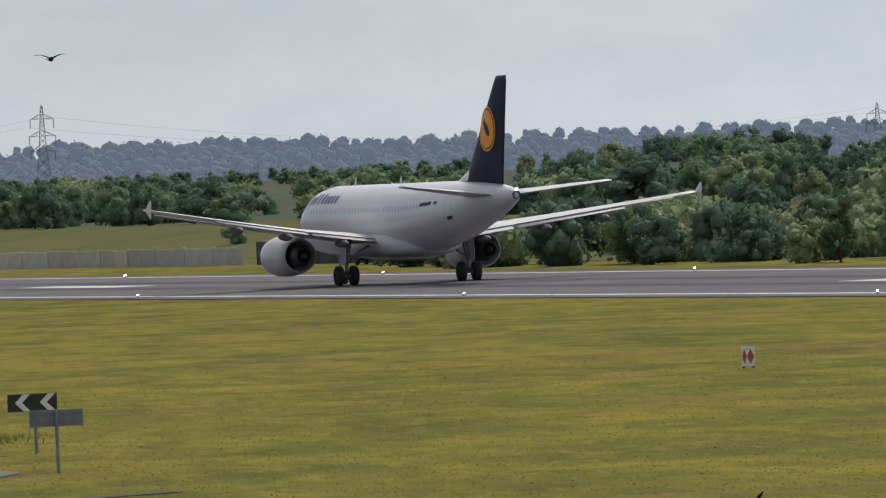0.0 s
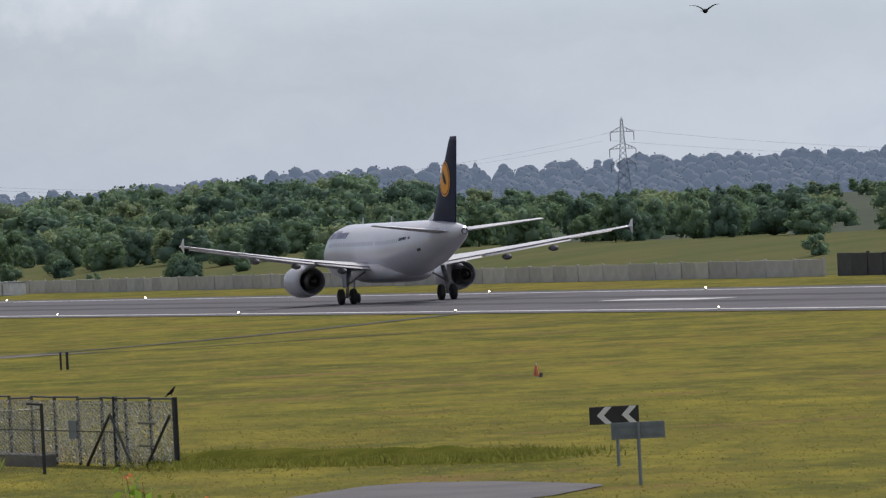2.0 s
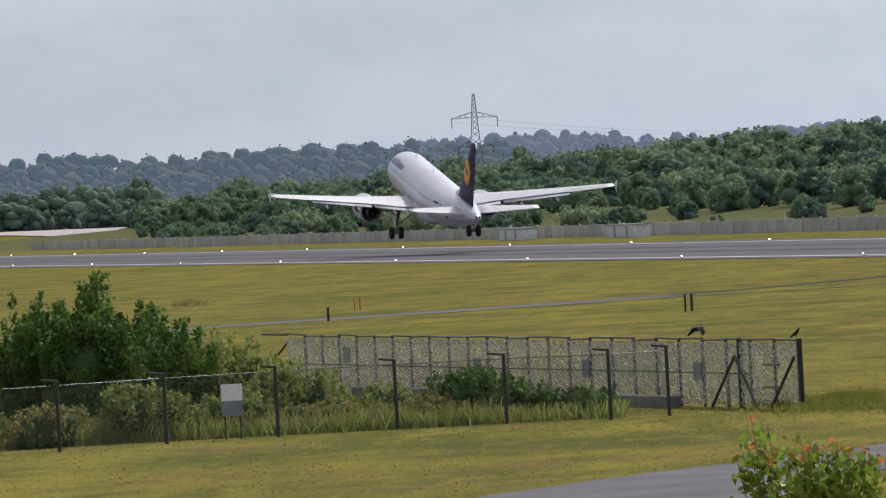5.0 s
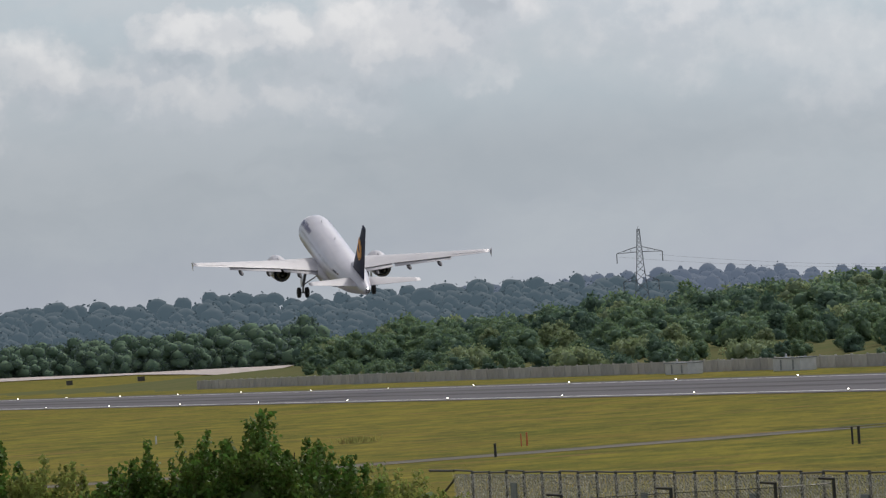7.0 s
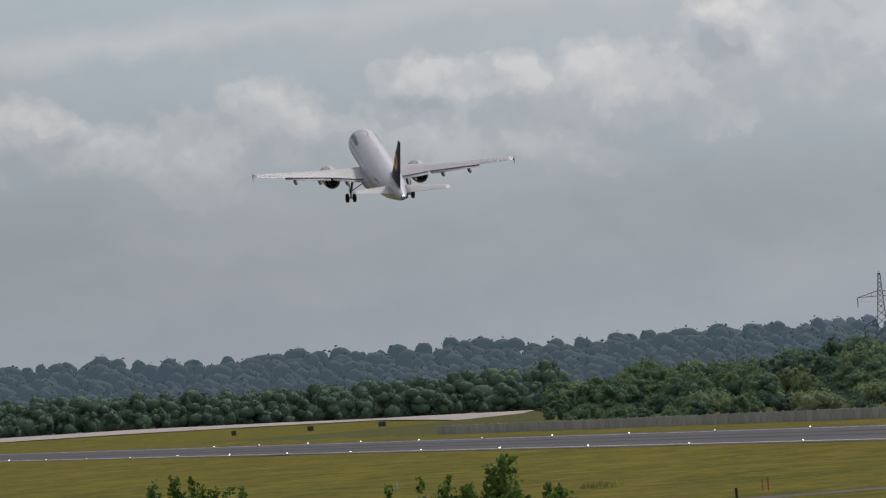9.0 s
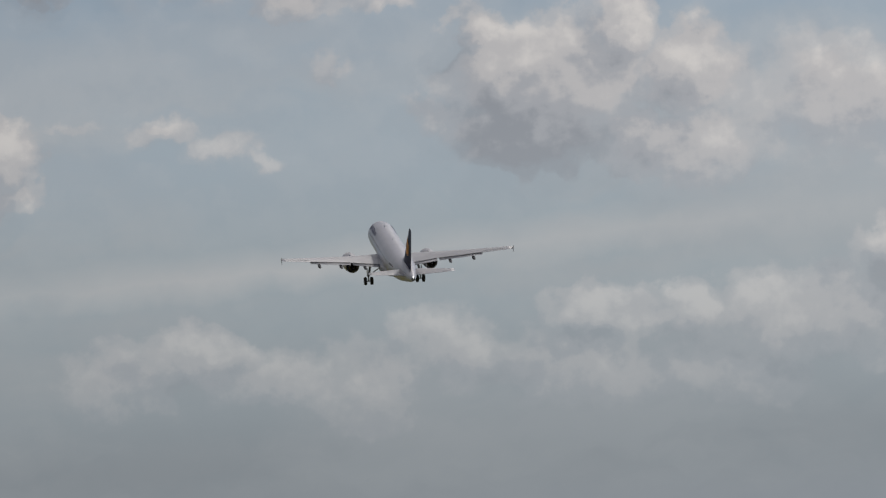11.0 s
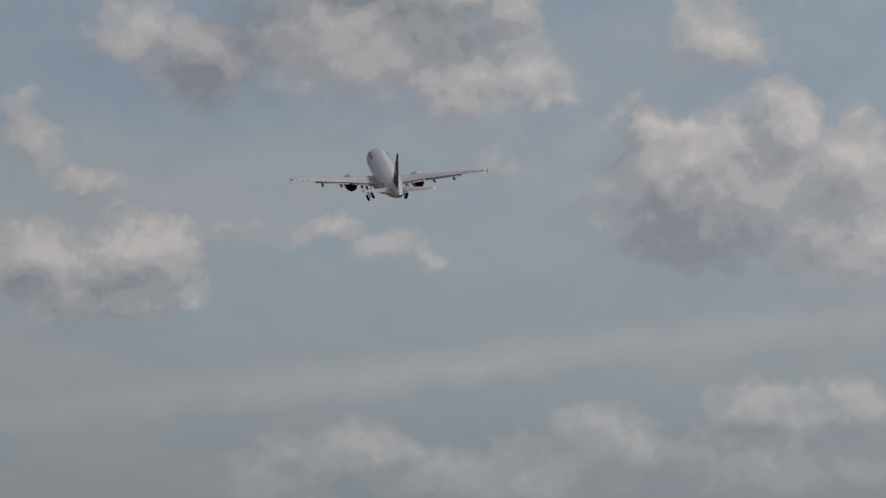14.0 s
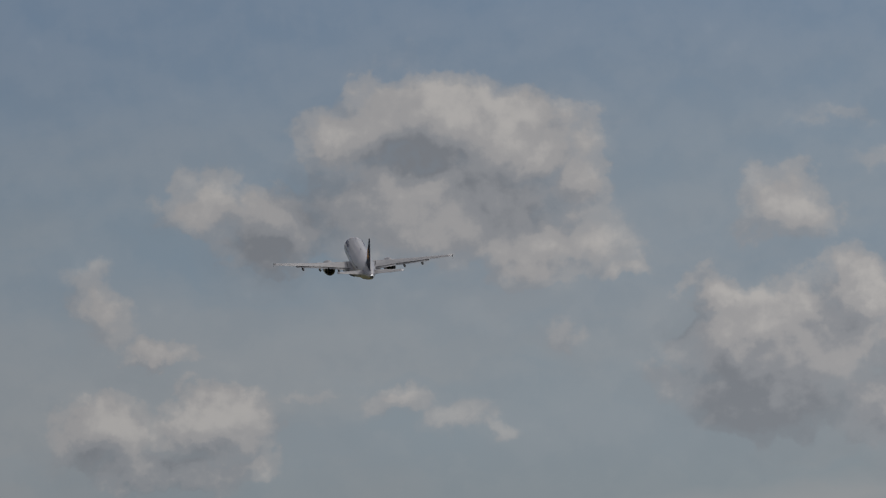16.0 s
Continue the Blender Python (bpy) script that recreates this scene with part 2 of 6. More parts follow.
# ---- materials ----
def material(name, col, col2=None, rough=0.7, metal=0.0, scale=4.0, stretch=(1, 1, 1), fine=40.0, bump=0.0, coat=0.0, amount=1.0, spread=0.0, glow=None, island=False, spec=0.5):
    m = bpy.data.materials.new(name)
    m.use_nodes = True
    nt = m.node_tree
    N, K = nt.nodes.new, nt.links.new
    b = nt.nodes["Principled BSDF"]
    b.inputs["Roughness"].default_value, b.inputs["Metallic"].default_value = rough, metal
    b.inputs["Coat Weight"].default_value = coat
    b.inputs["Specular IOR Level"].default_value = spec
    col2 = col2 or tuple(v * 0.82 for v in col)
    tc, mp = N("ShaderNodeTexCoord"), N("ShaderNodeMapping")
    mp.inputs["Scale"].default_value = stretch
    K(tc.outputs["Object"], mp.inputs[0])
    n1, n2 = N("ShaderNodeTexNoise"), N("ShaderNodeTexNoise")
    for n, s in ((n1, scale), (n2, fine)):
        n.inputs["Scale"].default_value, n.inputs["Detail"].default_value = s, 4.0
        K(mp.outputs[0], n.inputs["Vector"])
    add = N("ShaderNodeMath")
    add.operation = "MULTIPLY_ADD"
    K(n2.outputs["Fac"], add.inputs[0])
    add.inputs[1].default_value = 0.5
    K(n1.outputs["Fac"], add.inputs[2])
    rmp = N("ShaderNodeMapRange")
    rmp.inputs["From Min"].default_value, rmp.inputs["From Max"].default_value = 0.55, 0.95
    rmp.inputs["To Max"].default_value = amount
    K(add.outputs[0], rmp.inputs["Value"])
    mx = N("ShaderNodeMix")
    mx.data_type = "RGBA"
    mx.inputs[6].default_value, mx.inputs[7].default_value = (*col, 1), (*col2, 1)
    K(rmp.outputs[0], mx.inputs[0])
    tint = mx.outputs[2]
    if spread:
        hsv = N("ShaderNodeHueSaturation")
        src = N("ShaderNodeNewGeometry").outputs["Random Per Island"] if island else N("ShaderNodeObjectInfo").outputs["Random"]
        r2 = N("ShaderNodeMapRange")
        r2.inputs["To Min"].default_value, r2.inputs["To Max"].default_value = 1 - spread, 1 + spread
        K(src, r2.inputs["Value"]), K(r2.outputs[0], hsv.inputs["Value"])
        r3 = N("ShaderNodeMapRange")
        r3.inputs["To Min"].default_value, r3.inputs["To Max"].default_value = 0.5 - spread * 0.06, 0.5 + spread * 0.06
        K(src, r3.inputs["Value"]), K(r3.outputs[0], hsv.inputs["Hue"])
        K(tint, hsv.inputs["Color"])
        tint = hsv.outputs[0]
    K(tint, b.inputs["Base Color"])
    if bump:
        bp = N("ShaderNodeBump")
        bp.inputs["Strength"].default_value, bp.inputs["Distance"].default_value = min(1, bump), 0.02
        K(n2.outputs["Fac"], bp.inputs["Height"]), K(bp.outputs[0], b.inputs["Normal"])
    if glow:
        b.inputs["Emission Color"].default_value, b.inputs["Emission Strength"].default_value = (*glow[:3], 1), glow[3]
    return m


def leaf_material(name, col, col2, spread=0.35, gloss=0.45, through_light=0.35, glow=None):
    """Leaves that let some light through."""
    m = material(name, col, col2, rough=gloss, scale=0.6, fine=6.0, spread=spread, island=True, glow=glow, spec=0.3)
    nt = m.node_tree
    b, out = nt.nodes["Principled BSDF"], nt.nodes["Material Output"]
    tr, ms = nt.nodes.new("ShaderNodeBsdfTranslucent"), nt.nodes.new("ShaderNodeMixShader")
    ms.inputs[0].default_value = through_light
    nt.links.new(b.inputs["Base Color"].links[0].from_socket, tr.inputs[0])
    nt.links.new(b.outputs[0], ms.inputs[1]), nt.links.new(tr.outputs[0], ms.inputs[2])
    nt.links.new(ms.outputs[0], out.inputs[0])
    return m


def grass_material():
    """Mown grass: long streaks across, brown and mossy patches."""
    m = material("mown_grass", (0.144, 0.143, 0.040), (0.182, 0.162, 0.048), rough=0.95, scale=0.02, fine=0.6, amount=1.0)
    nt = m.node_tree
    N, K = nt.nodes.new, nt.links.new
    b = nt.nodes["Principled BSDF"]
    b.inputs["Specular IOR Level"].default_value = 0.0
    first = b.inputs["Base Color"].links[0].from_socket
    tc = N("ShaderNodeTexCoord")

    def streak(turn, size, lo, hi, detail=5.0):
        mp = N("ShaderNodeMapping")
        mp.inputs["Rotation"].default_value[2] = turn
        mp.inputs["Scale"].default_value = size
        K(tc.outputs["Object"], mp.inputs[0])
        n = N("ShaderNodeTexNoise")
        n.inputs["Scale"].default_value, n.inputs["Detail"].default_value, n.inputs["Roughness"].default_value = 1.0, detail, 0.65
        K(mp.outputs[0], n.inputs["Vector"])
        r = N("ShaderNodeMapRange")
        r.inputs["From Min"].default_value, r.inputs["From Max"].default_value = lo, hi
        K(n.outputs["Fac"], r.inputs["Value"])
        return r.outputs[0]

    def over(fac, low, col):
        x = N("ShaderNodeMix")
        x.data_type = "RGBA"
        K(fac, x.inputs[0]), K(low, x.inputs[6])
        x.inputs[7].default_value = (*col, 1)
        return x.outputs[2]
    c = over(streak(0.0, (0.03, 0.018, 1), 0.42, 0.66), first, (0.185, 0.149, 0.050))
    c = over(streak(0.4, (0.05, 0.04, 1), 0.46, 0.64), c, (0.107, 0.120, 0.038))
    c = over(streak(-ALPHA, (0.12, 0.006, 1), 0.50, 0.72), c, (0.233, 0.205, 0.050))
    c = over(streak(0.0, (0.14, 0.06, 1), 0.48, 0.68), c, (0.096, 0.104, 0.038))
    c = over(streak(0.7, (0.20, 0.08, 1), 0.48, 0.70), c, (0.244, 0.212, 0.050))
    c = over(streak(0.2, (0.09, 0.11, 1), 0.56, 0.68), c, (0.196, 0.134, 0.069))
    c = over(streak(0.0, (0.40, 0.13, 1), 0.50, 0.78, 4.0), c, (0.089, 0.096, 0.038))
    c = over(streak(0.3, (0.55, 0.15, 1), 0.52, 0.80, 4.0), c, (0.255, 0.227, 0.051))
    c = over(streak(0.0, (2.2, 0.30, 1), 0.54, 0.86, 3.0), c, (0.093, 0.096, 0.040))
    c = over(streak(0.5, (2.6, 0.34, 1), 0.56, 0.88, 3.0), c, (0.266, 0.227, 0.058))
    K(c, b.inputs["Base Color"])
    return m


M = {}
M["grass"] = grass_material()
M["tuft"] = leaf_material("grass_tufts", (0.21, 0.20, 0.025), (0.27, 0.235, 0.045), 0.35, 1.0, 0.5)
M["sward"] = leaf_material("yellow_grass_blades", (0.175, 0.165, 0.042), (0.225, 0.205, 0.052), 0.2, 1.0, 0.85)
M["asphalt"] = material("worn_asphalt", (0.098, 0.095, 0.105), (0.130, 0.127, 0.136), rough=0.95, scale=0.08, fine=3.0, spec=0.12)
M["rubber_marks"] = material("rubber_streaked_asphalt", (0.055, 0.054, 0.06), (0.09, 0.089, 0.096), rough=0.95, scale=0.05, fine=1.5, spec=0.12)
M["paint_line"] = material("worn_white_road_paint", (0.62, 0.62, 0.62), (0.34, 0.34, 0.35), rough=0.7, scale=0.6, fine=5)
M["road"] = material("grey_road_asphalt", (0.108, 0.105, 0.110), (0.150, 0.146, 0.146), rough=0.95, scale=0.35, fine=12, spec=0.15)
M["pale_road"] = material("pale_concrete_road", (0.45, 0.39, 0.36), (0.36, 0.32, 0.30), rough=0.9, scale=0.05, fine=1)
M["path"] = material("worn_gravel_path", (0.165, 0.152, 0.125), (0.125, 0.116, 0.09), rough=0.95, scale=0.2, fine=3, spec=0.1)
M["soil"] = material("dark_soil_edge", (0.035, 0.035, 0.018), (0.06, 0.055, 0.025), rough=1.0, scale=1, fine=8)
M["concrete"] = material("weathered_concrete_panels", (0.50, 0.49, 0.47), (0.38, 0.375, 0.36), rough=0.9, scale=0.8, fine=8, spread=0.14)
M["concrete_dark"] = material("dark_stained_panels", (0.05, 0.052, 0.056), (0.03, 0.033, 0.036), rough=0.8, scale=0.8, fine=8, spread=0.3)
M["white_box"] = material("white_painted_steel", (0.62, 0.64, 0.66), (0.5, 0.52, 0.54), rough=0.5, scale=2, fine=12)
M["post"] = material("black_painted_steel", (0.018, 0.019, 0.021), (0.03, 0.03, 0.03), rough=0.5, scale=5, fine=40)
M["wire"] = material("dark_plastic_coated_wire", (0.045, 0.052, 0.05), (0.07, 0.075, 0.07), rough=0.5, scale=5, fine=40)
M["net"] = material("grey_woven_screen_netting", (0.62, 0.61, 0.585), (0.40, 0.395, 0.38), rough=0.9, scale=1.5, fine=10, bump=0.4, spread=0.10, island=True)
M["timber"] = material("weathered_grey_timber", (0.12, 0.115, 0.11), (0.19, 0.185, 0.18), rough=0.9, scale=2, fine=20)
M["galv"] = material("dull_galvanised_steel", (0.20, 0.23, 0.25), (0.14, 0.165, 0.18), rough=0.5, metal=0.3, scale=3, fine=30)
M["sign_black"] = material("matt_black_sign_face", (0.010, 0.011, 0.014), (0.02, 0.02, 0.022), rough=0.5)
M["sign_white"] = material("white_sign_face", (0.72, 0.73, 0.74), (0.6, 0.61, 0.62), rough=0.5)
M["sign_red"] = material("faded_red_sign_paint", (0.42, 0.09, 0.045), (0.3, 0.08, 0.05), rough=0.6)
M["orange"] = material("orange_marker_paint", (0.55, 0.15, 0.05), (0.4, 0.12, 0.06), rough=0.6)
M["lamp_body"] = material("lamp_housing", (0.5, 0.45, 0.2), (0.35, 0.32, 0.2), rough=0.5)
M["lamp_glass"] = material("lit_lamp_glass", (0.9, 0.9, 0.85), rough=0.2, glow=(1.0, 0.97, 0.9, 9.0))
M["bark"] = material("brown_bark", (0.06, 0.047, 0.035), (0.10, 0.08, 0.06), rough=0.95, scale=3, fine=20, bump=0.6)
# woodland leaf colours are lightened and blued to paint in some haze
M["leaf_mid"] = leaf_material("woodland_leaves", (0.122, 0.200, 0.112), (0.168, 0.235, 0.122), 0.2, 0.95, 0.5)
M["leaf_light"] = leaf_material("pale_willow_leaves", (0.215, 0.280, 0.150), (0.25, 0.300, 0.155), 0.2, 0.95, 0.5)
M["leaf_dark"] = leaf_material("dark_oak_leaves", (0.080, 0.142, 0.098), (0.106, 0.164, 0.106), 0.2, 0.95, 0.5)
# cores lightened too, so haze seems to lie in the dark gaps
M["core"] = material("inner_foliage", (0.118, 0.188, 0.125), (0.150, 0.215, 0.138), rough=1.0, scale=0.35, fine=2.0, spec=0.1)
M["core_dark"] = material("dark_inner_foliage", (0.084, 0.138, 0.108), (0.106, 0.160, 0.115), rough=1.0, scale=0.35, fine=2.0, spec=0.1)
M["core_light"] = material("pale_inner_foliage", (0.185, 0.245, 0.150), (0.22, 0.27, 0.16), rough=1.0, scale=0.35, fine=2.0, spec=0.1)
M["fairing"] = material("dull_grey_fairing_paint", (0.13, 0.13, 0.145), (0.10, 0.10, 0.115), rough=0.6, scale=2, fine=12, spec=0.2)
# hearts of the near bushes: inner shade painted as a darker green
M["bush_shade_core"] = material("bush_heart_shade", (0.04, 0.07, 0.018), (0.06, 0.095, 0.024), rough=1.0, scale=1.5, fine=9)
M["leaf_bush"] = leaf_material("glossy_bush_leaves", (0.075, 0.145, 0.025), (0.12, 0.185, 0.038), 0.45, 0.6, 0.40)
M["leaf_scrub"] = leaf_material("yellow_green_scrub_leaves", (0.21, 0.26, 0.065), (0.28, 0.30, 0.09), 0.4, 0.7, 0.5)
M["leaf_fore"] = leaf_material("fresh_shrub_leaves", (0.16, 0.25, 0.025), (0.26, 0.31, 0.045), 0.5, 0.4, 0.5)
M["petal"] = leaf_material("orange_red_petals", (0.55, 0.13, 0.06), (0.65, 0.22, 0.10), 0.3, 0.6, 0.4)
# ridge woods: near-black leaves, blue emission stands in for the haze
M["ridge_leaf"] = leaf_material("distant_woods_haze_glow", (0.005, 0.008, 0.009), (0.010, 0.014, 0.015), 0.12, 1.0, 0.3, (0.128, 0.166, 0.228, 1.0))
M["ridge_core"] = material("distant_woods_haze_core", (0.005, 0.008, 0.009), (0.010, 0.014, 0.015), rough=1.0, scale=0.02, fine=0.2, glow=(0.128, 0.166, 0.228, 1.0))
# hillside woods: haze painted as a dimmer blue-green glow
M["hill_leaf"] = leaf_material("hillside_woods_haze_glow", (0.005, 0.008, 0.009), (0.010, 0.014, 0.015), 0.12, 1.0, 0.3, (0.082, 0.122, 0.150, 1.0))
M["hill_core"] = material("hillside_woods_haze_core", (0.005, 0.008, 0.009), (0.010, 0.014, 0.015), rough=1.0, scale=0.02, fine=0.2, glow=(0.082, 0.122, 0.150, 1.0))
# far trees: the blue in the leaf colour stands for haze
M["far_leaf"] = leaf_material("far_field_trees_hazed", (0.09, 0.135, 0.125), (0.115, 0.16, 0.135), 0.35, 1.0, 0.4)
M["pylon"] = material("weathered_pylon_steel", (0.13, 0.14, 0.155), (0.10, 0.11, 0.12), rough=0.7, metal=0.2, scale=1, fine=5)
M["plane_white"] = material("glossy_white_aircraft_paint", (0.62, 0.625, 0.69), (0.55, 0.555, 0.62), rough=0.35, scale=0.35, fine=6, coat=0.2)
M["plane_grey"] = material("light_grey_aircraft_paint", (0.50, 0.50, 0.54), (0.43, 0.43, 0.47), rough=0.4, scale=0.5, fine=8, coat=0.2)
M["wing_top"] = material("pale_grey_wing_skin", (0.60, 0.60, 0.63), (0.53, 0.53, 0.56), rough=0.45, scale=0.5, fine=5, coat=0.1)
M["flap"] = material("dull_grey_flap_skin", (0.50, 0.50, 0.53), (0.42, 0.42, 0.45), rough=0.65, scale=0.5, fine=5, spec=0.2)
M["navy"] = material("dark_navy_paint", (0.012, 0.015, 0.045), (0.016, 0.02, 0.055), rough=0.4, scale=0.5, fine=5, spec=0.04)
M["yellow"] = material("golden_yellow_paint", (0.85, 0.36, 0.015), (0.78, 0.31, 0.015), rough=0.4, scale=0.8, fine=8, spec=0.16)
M["steel_dark"] = material("heat_stained_steel", (0.10, 0.095, 0.09), (0.06, 0.057, 0.055), rough=0.4, metal=0.8, scale=2, fine=20)
M["black"] = material("matt_black", (0.012, 0.012, 0.013), (0.018, 0.018, 0.02), rough=0.8)
M["tyre"] = material("black_tyre_rubber", (0.014, 0.014, 0.015), (0.022, 0.022, 0.022), rough=0.85, scale=4, fine=30)
M["strut"] = material("grey_gear_strut", (0.30, 0.31, 0.33), (0.2, 0.2, 0.21), rough=0.4, metal=0.4, scale=3, fine=20)
M["pane"] = material("dark_cabin_glass", (0.54, 0.54, 0.58), (0.57, 0.57, 0.61), rough=0.25)
M["tail_lamp"] = material("lit_tail_lamp", (1, 1, 1), rough=0.3, glow=(1, 1, 1, 6.0))
M["feather"] = material("black_feathers", (0.010, 0.010, 0.012), (0.02, 0.02, 0.024), rough=0.95, scale=8, fine=60, spec=0.08)
M["stem"] = material("green_stem", (0.12, 0.13, 0.04), (0.16, 0.12, 0.06), rough=0.7)
M["title"] = material("blue_title_paint", (0.07, 0.085, 0.20), (0.09, 0.10, 0.22), rough=0.4)
M["pasture"] = material("rough_unmown_bank", (0.100, 0.120, 0.055), (0.140, 0.135, 0.068), rough=1.0, scale=0.08, fine=1.0, spec=0.0)
M["wood_floor"] = material("woodland_floor", (0.05, 0.065, 0.045), (0.07, 0.085, 0.055), rough=1.0, scale=0.05, fine=0.8, spec=0.1)
# long green turf, with the shade of the ditch painted into its colour
M["turf"] = material("long_turf_with_ditch_shade", (0.075, 0.085, 0.016), (0.13, 0.128, 0.028), rough=1.0, scale=0.9, fine=6, spec=0.0)
M["bank"] = leaf_material("rank_green_grass", (0.12, 0.135, 0.026), (0.17, 0.17, 0.04), 0.25, 1.0, 0.7)
M["dry_grass"] = leaf_material("dry_tall_grass", (0.31, 0.275, 0.10), (0.22, 0.23, 0.07), 0.35, 0.9, 0.5)


# ---- building helpers ----
def thing(name, label, category, where=(0, 0, 0), turn=0.0, group="", kind=""):
    ob = new(name)
    ob.empty_display_size = 0.3
    ob.matrix_basis = Matrix.Translation(where) @ Matrix.Rotation(turn, 4, "Z")
    return tagged(ob, label, category, group, kind)


def link_mesh(name, me, mat, parent, label="", smooth=False):
    if mat and not me.materials:
        me.materials.append(mat)
    if smooth:
        me.polygons.foreach_set("use_smooth", [True] * len(me.polygons))
    ob = new(name, me)
    if parent:
        ob.parent = parent
    if label:
        ob["label"] = label
    return ob


def part(name, bm, mat, parent, label="", smooth=False):
    me = bpy.data.meshes.new(name)
    bm.normal_update()
    bm.to_mesh(me)
    bm.free()
    return link_mesh(name, me, mat, parent, label, smooth)


def raw(name, verts, faces, mat, parent=None, label="", smooth=False):
    me = bpy.data.meshes.new(name)
    me.from_pydata([tuple(v) for v in verts], [], faces)
    me.update()
    return link_mesh(name, me, mat, parent, label, smooth)


def box(bm, x0, x1, y0, y1, z0, z1, bevel=0.0):
    m = Matrix.LocRotScale(((x0 + x1) / 2, (y0 + y1) / 2, (z0 + z1) / 2), None, (abs(x1 - x0), abs(y1 - y0), abs(z1 - z0)))
    got = bmesh.ops.create_cube(bm, size=1, matrix=m)["verts"]
    if bevel:
        edges = list({e for v in got for e in v.link_edges})
        bmesh.ops.bevel(bm, geom=edges, offset=bevel, segments=1, affect="EDGES")
    return bm


def rod(bm, a, b, r, r2=None, seg=8, caps=True):
    a, b = Vector(a), Vector(b)
    m = Matrix.Translation((a + b) / 2) @ (b - a).to_track_quat("Z", "Y").to_matrix().to_4x4()
    bmesh.ops.create_cone(bm, cap_ends=caps, segments=seg, radius1=r, radius2=r if r2 is None else r2, depth=(b - a).length, matrix=m)
    return bm


def loft(sections, closed_ring=True, cap=True):
    """A skin through rings of equally many points."""
    bm = bmesh.new()
    rings = [[bm.verts.new(p) for p in ring] for ring in sections]
    n = len(rings[0])
    for a, b in zip(rings, rings[1:]):
        for i in range(n if closed_ring else n - 1):
            j = (i + 1) % n
            bm.faces.new((a[i], a[j], b[j], b[i]))
    if cap:
        bm.faces.new(rings[0][::-1]), bm.faces.new(rings[-1])
    bmesh.ops.recalc_face_normals(bm, faces=bm.faces)
    return bm


def revolve(profile, axis_point, seg=28, caps=False):
    """A skin of revolution about x: profile of (x, radius)."""
    ax = Vector(axis_point)
    return loft([[ax + Vector((x, r * math.cos(2 * math.pi * i / seg), r * math.sin(2 * math.pi * i / seg))) for i in range(seg)]
                 for x, r in profile], cap=caps)


def lerp_table(table, x):
    for (x0, *a), (x1, *b) in zip(table, table[1:]):
        if x <= x1:
            k = max(0.0, (x - x0) / (x1 - x0))
            return [u + (v - u) * k for u, v in zip(a, b)]
    return list(table[-1][1:])


# ---- ground ----
def smooth01(v):
    v = min(1.0, max(0.0, v))
    return v * v * (3 - 2 * v)


def ground_z(x, y):
    p = Vector((x, y, 0))
    lat, s = p.dot(RIGHT), p.dot(ALONG)
    d = math.hypot(x, y)
    z = 0.0
    if lat > 214 and s > 0:
        run = smooth01((1900 - s) / 350)
        z += run * (2.6 * smooth01((lat - 216) / 40) + 4.0 * smooth01((lat - 262) / 120))
    if y > 0:
        z += 15.0 * smooth01((d - 3300) / 700)
        turn = math.degrees(math.atan2(-x, y))
        z += lerp_table([(5.03, 0), (5.53, 0.3), (5.87, 0.51), (6.39, 1.11), (7.25, 1.84), (12, 2.2)], turn)[0] * min(1.0, max(0.0, (d - 2450) / 230))
    return z


def make_ground():
    turns = [-180 + 6 * i for i in range(27)] + [-18 + 0.3 * i for i in range(120)] + [18 + 6 * i for i in range(28)]
    turns = sorted(set(round(t, 3) for t in turns if t < 180))
    radii = [2.0, 20.0, 60.0]
    while radii[-1] < 4950:
        radii.append(radii[-1] * (1.045 if radii[-1] < 1800 else 1.025))
    verts, faces = [], []
    for r in radii:
        for t in turns:
            p = polar(t, r)
            verts.append((p.x, p.y, ground_z(p.x, p.y)))
    n = len(turns)
    for i in range(len(radii) - 1):
        for j in range(n):
            k = (j + 1) % n
            faces.append((i * n + j, i * n + k, (i + 1) * n + k, (i + 1) * n + j))
    faces.append(tuple(range(n))[::-1])
    ob = raw("ground", verts, faces, M["grass"], smooth=True)
    ob.data.materials.append(M["pasture"]), ob.data.materials.append(M["wood_floor"])
    for poly in ob.data.polygons:
        c = poly.center
        lat, s = Vector(c).dot(RIGHT), Vector(c).dot(ALONG)
        if s > 300 and lat > 205:
            d = math.hypot(c.x, c.y)
            poly.material_index = 2 if d > 2700 or lat > 268 and s < 1850 else (1 if s < 1850 and lat > 214 else 0)
    return tagged(ob, "wide airfield of mown yellow-green grass", "grass", kind="structure")


ground = make_ground()


def strip(name, pts_a, pts_b, mat, z, label, category, kind="structure", parent=None):
    """A flat sheet between two edges, a little above what it lies on."""
    verts = [(p[0], p[1], z) for p in pts_a] + [(p[0], p[1], z) for p in pts_b]
    n = len(pts_a)
    faces = [(i, i + 1, n + i + 1, n + i) for i in range(n - 1)]
    ob = raw(name, verts, faces, mat, parent)
    bmx = bmesh.new()
    bmx.from_mesh(ob.data)
    bmesh.ops.recalc_face_normals(bmx, faces=bmx.faces)
    if sum(f.normal.z for f in bmx.faces) < 0:
        bmesh.ops.reverse_faces(bmx, faces=bmx.faces)
    bmx.to_mesh(ob.data)
    bmx.free()
    return tagged(ob, label, category, kind=kind) if not parent else ob


def lane(name, lat0, lat1, s0, s1, mat, z, label="", category="", parent=None, step=60):
    k = max(1, int((s1 - s0) / step))
    ss = [s0 + (s1 - s0) * i / k for i in range(k + 1)]
    return strip(name, [at(lat0, s) for s in ss], [at(lat1, s) for s in ss], mat, z, label, category, parent=parent)


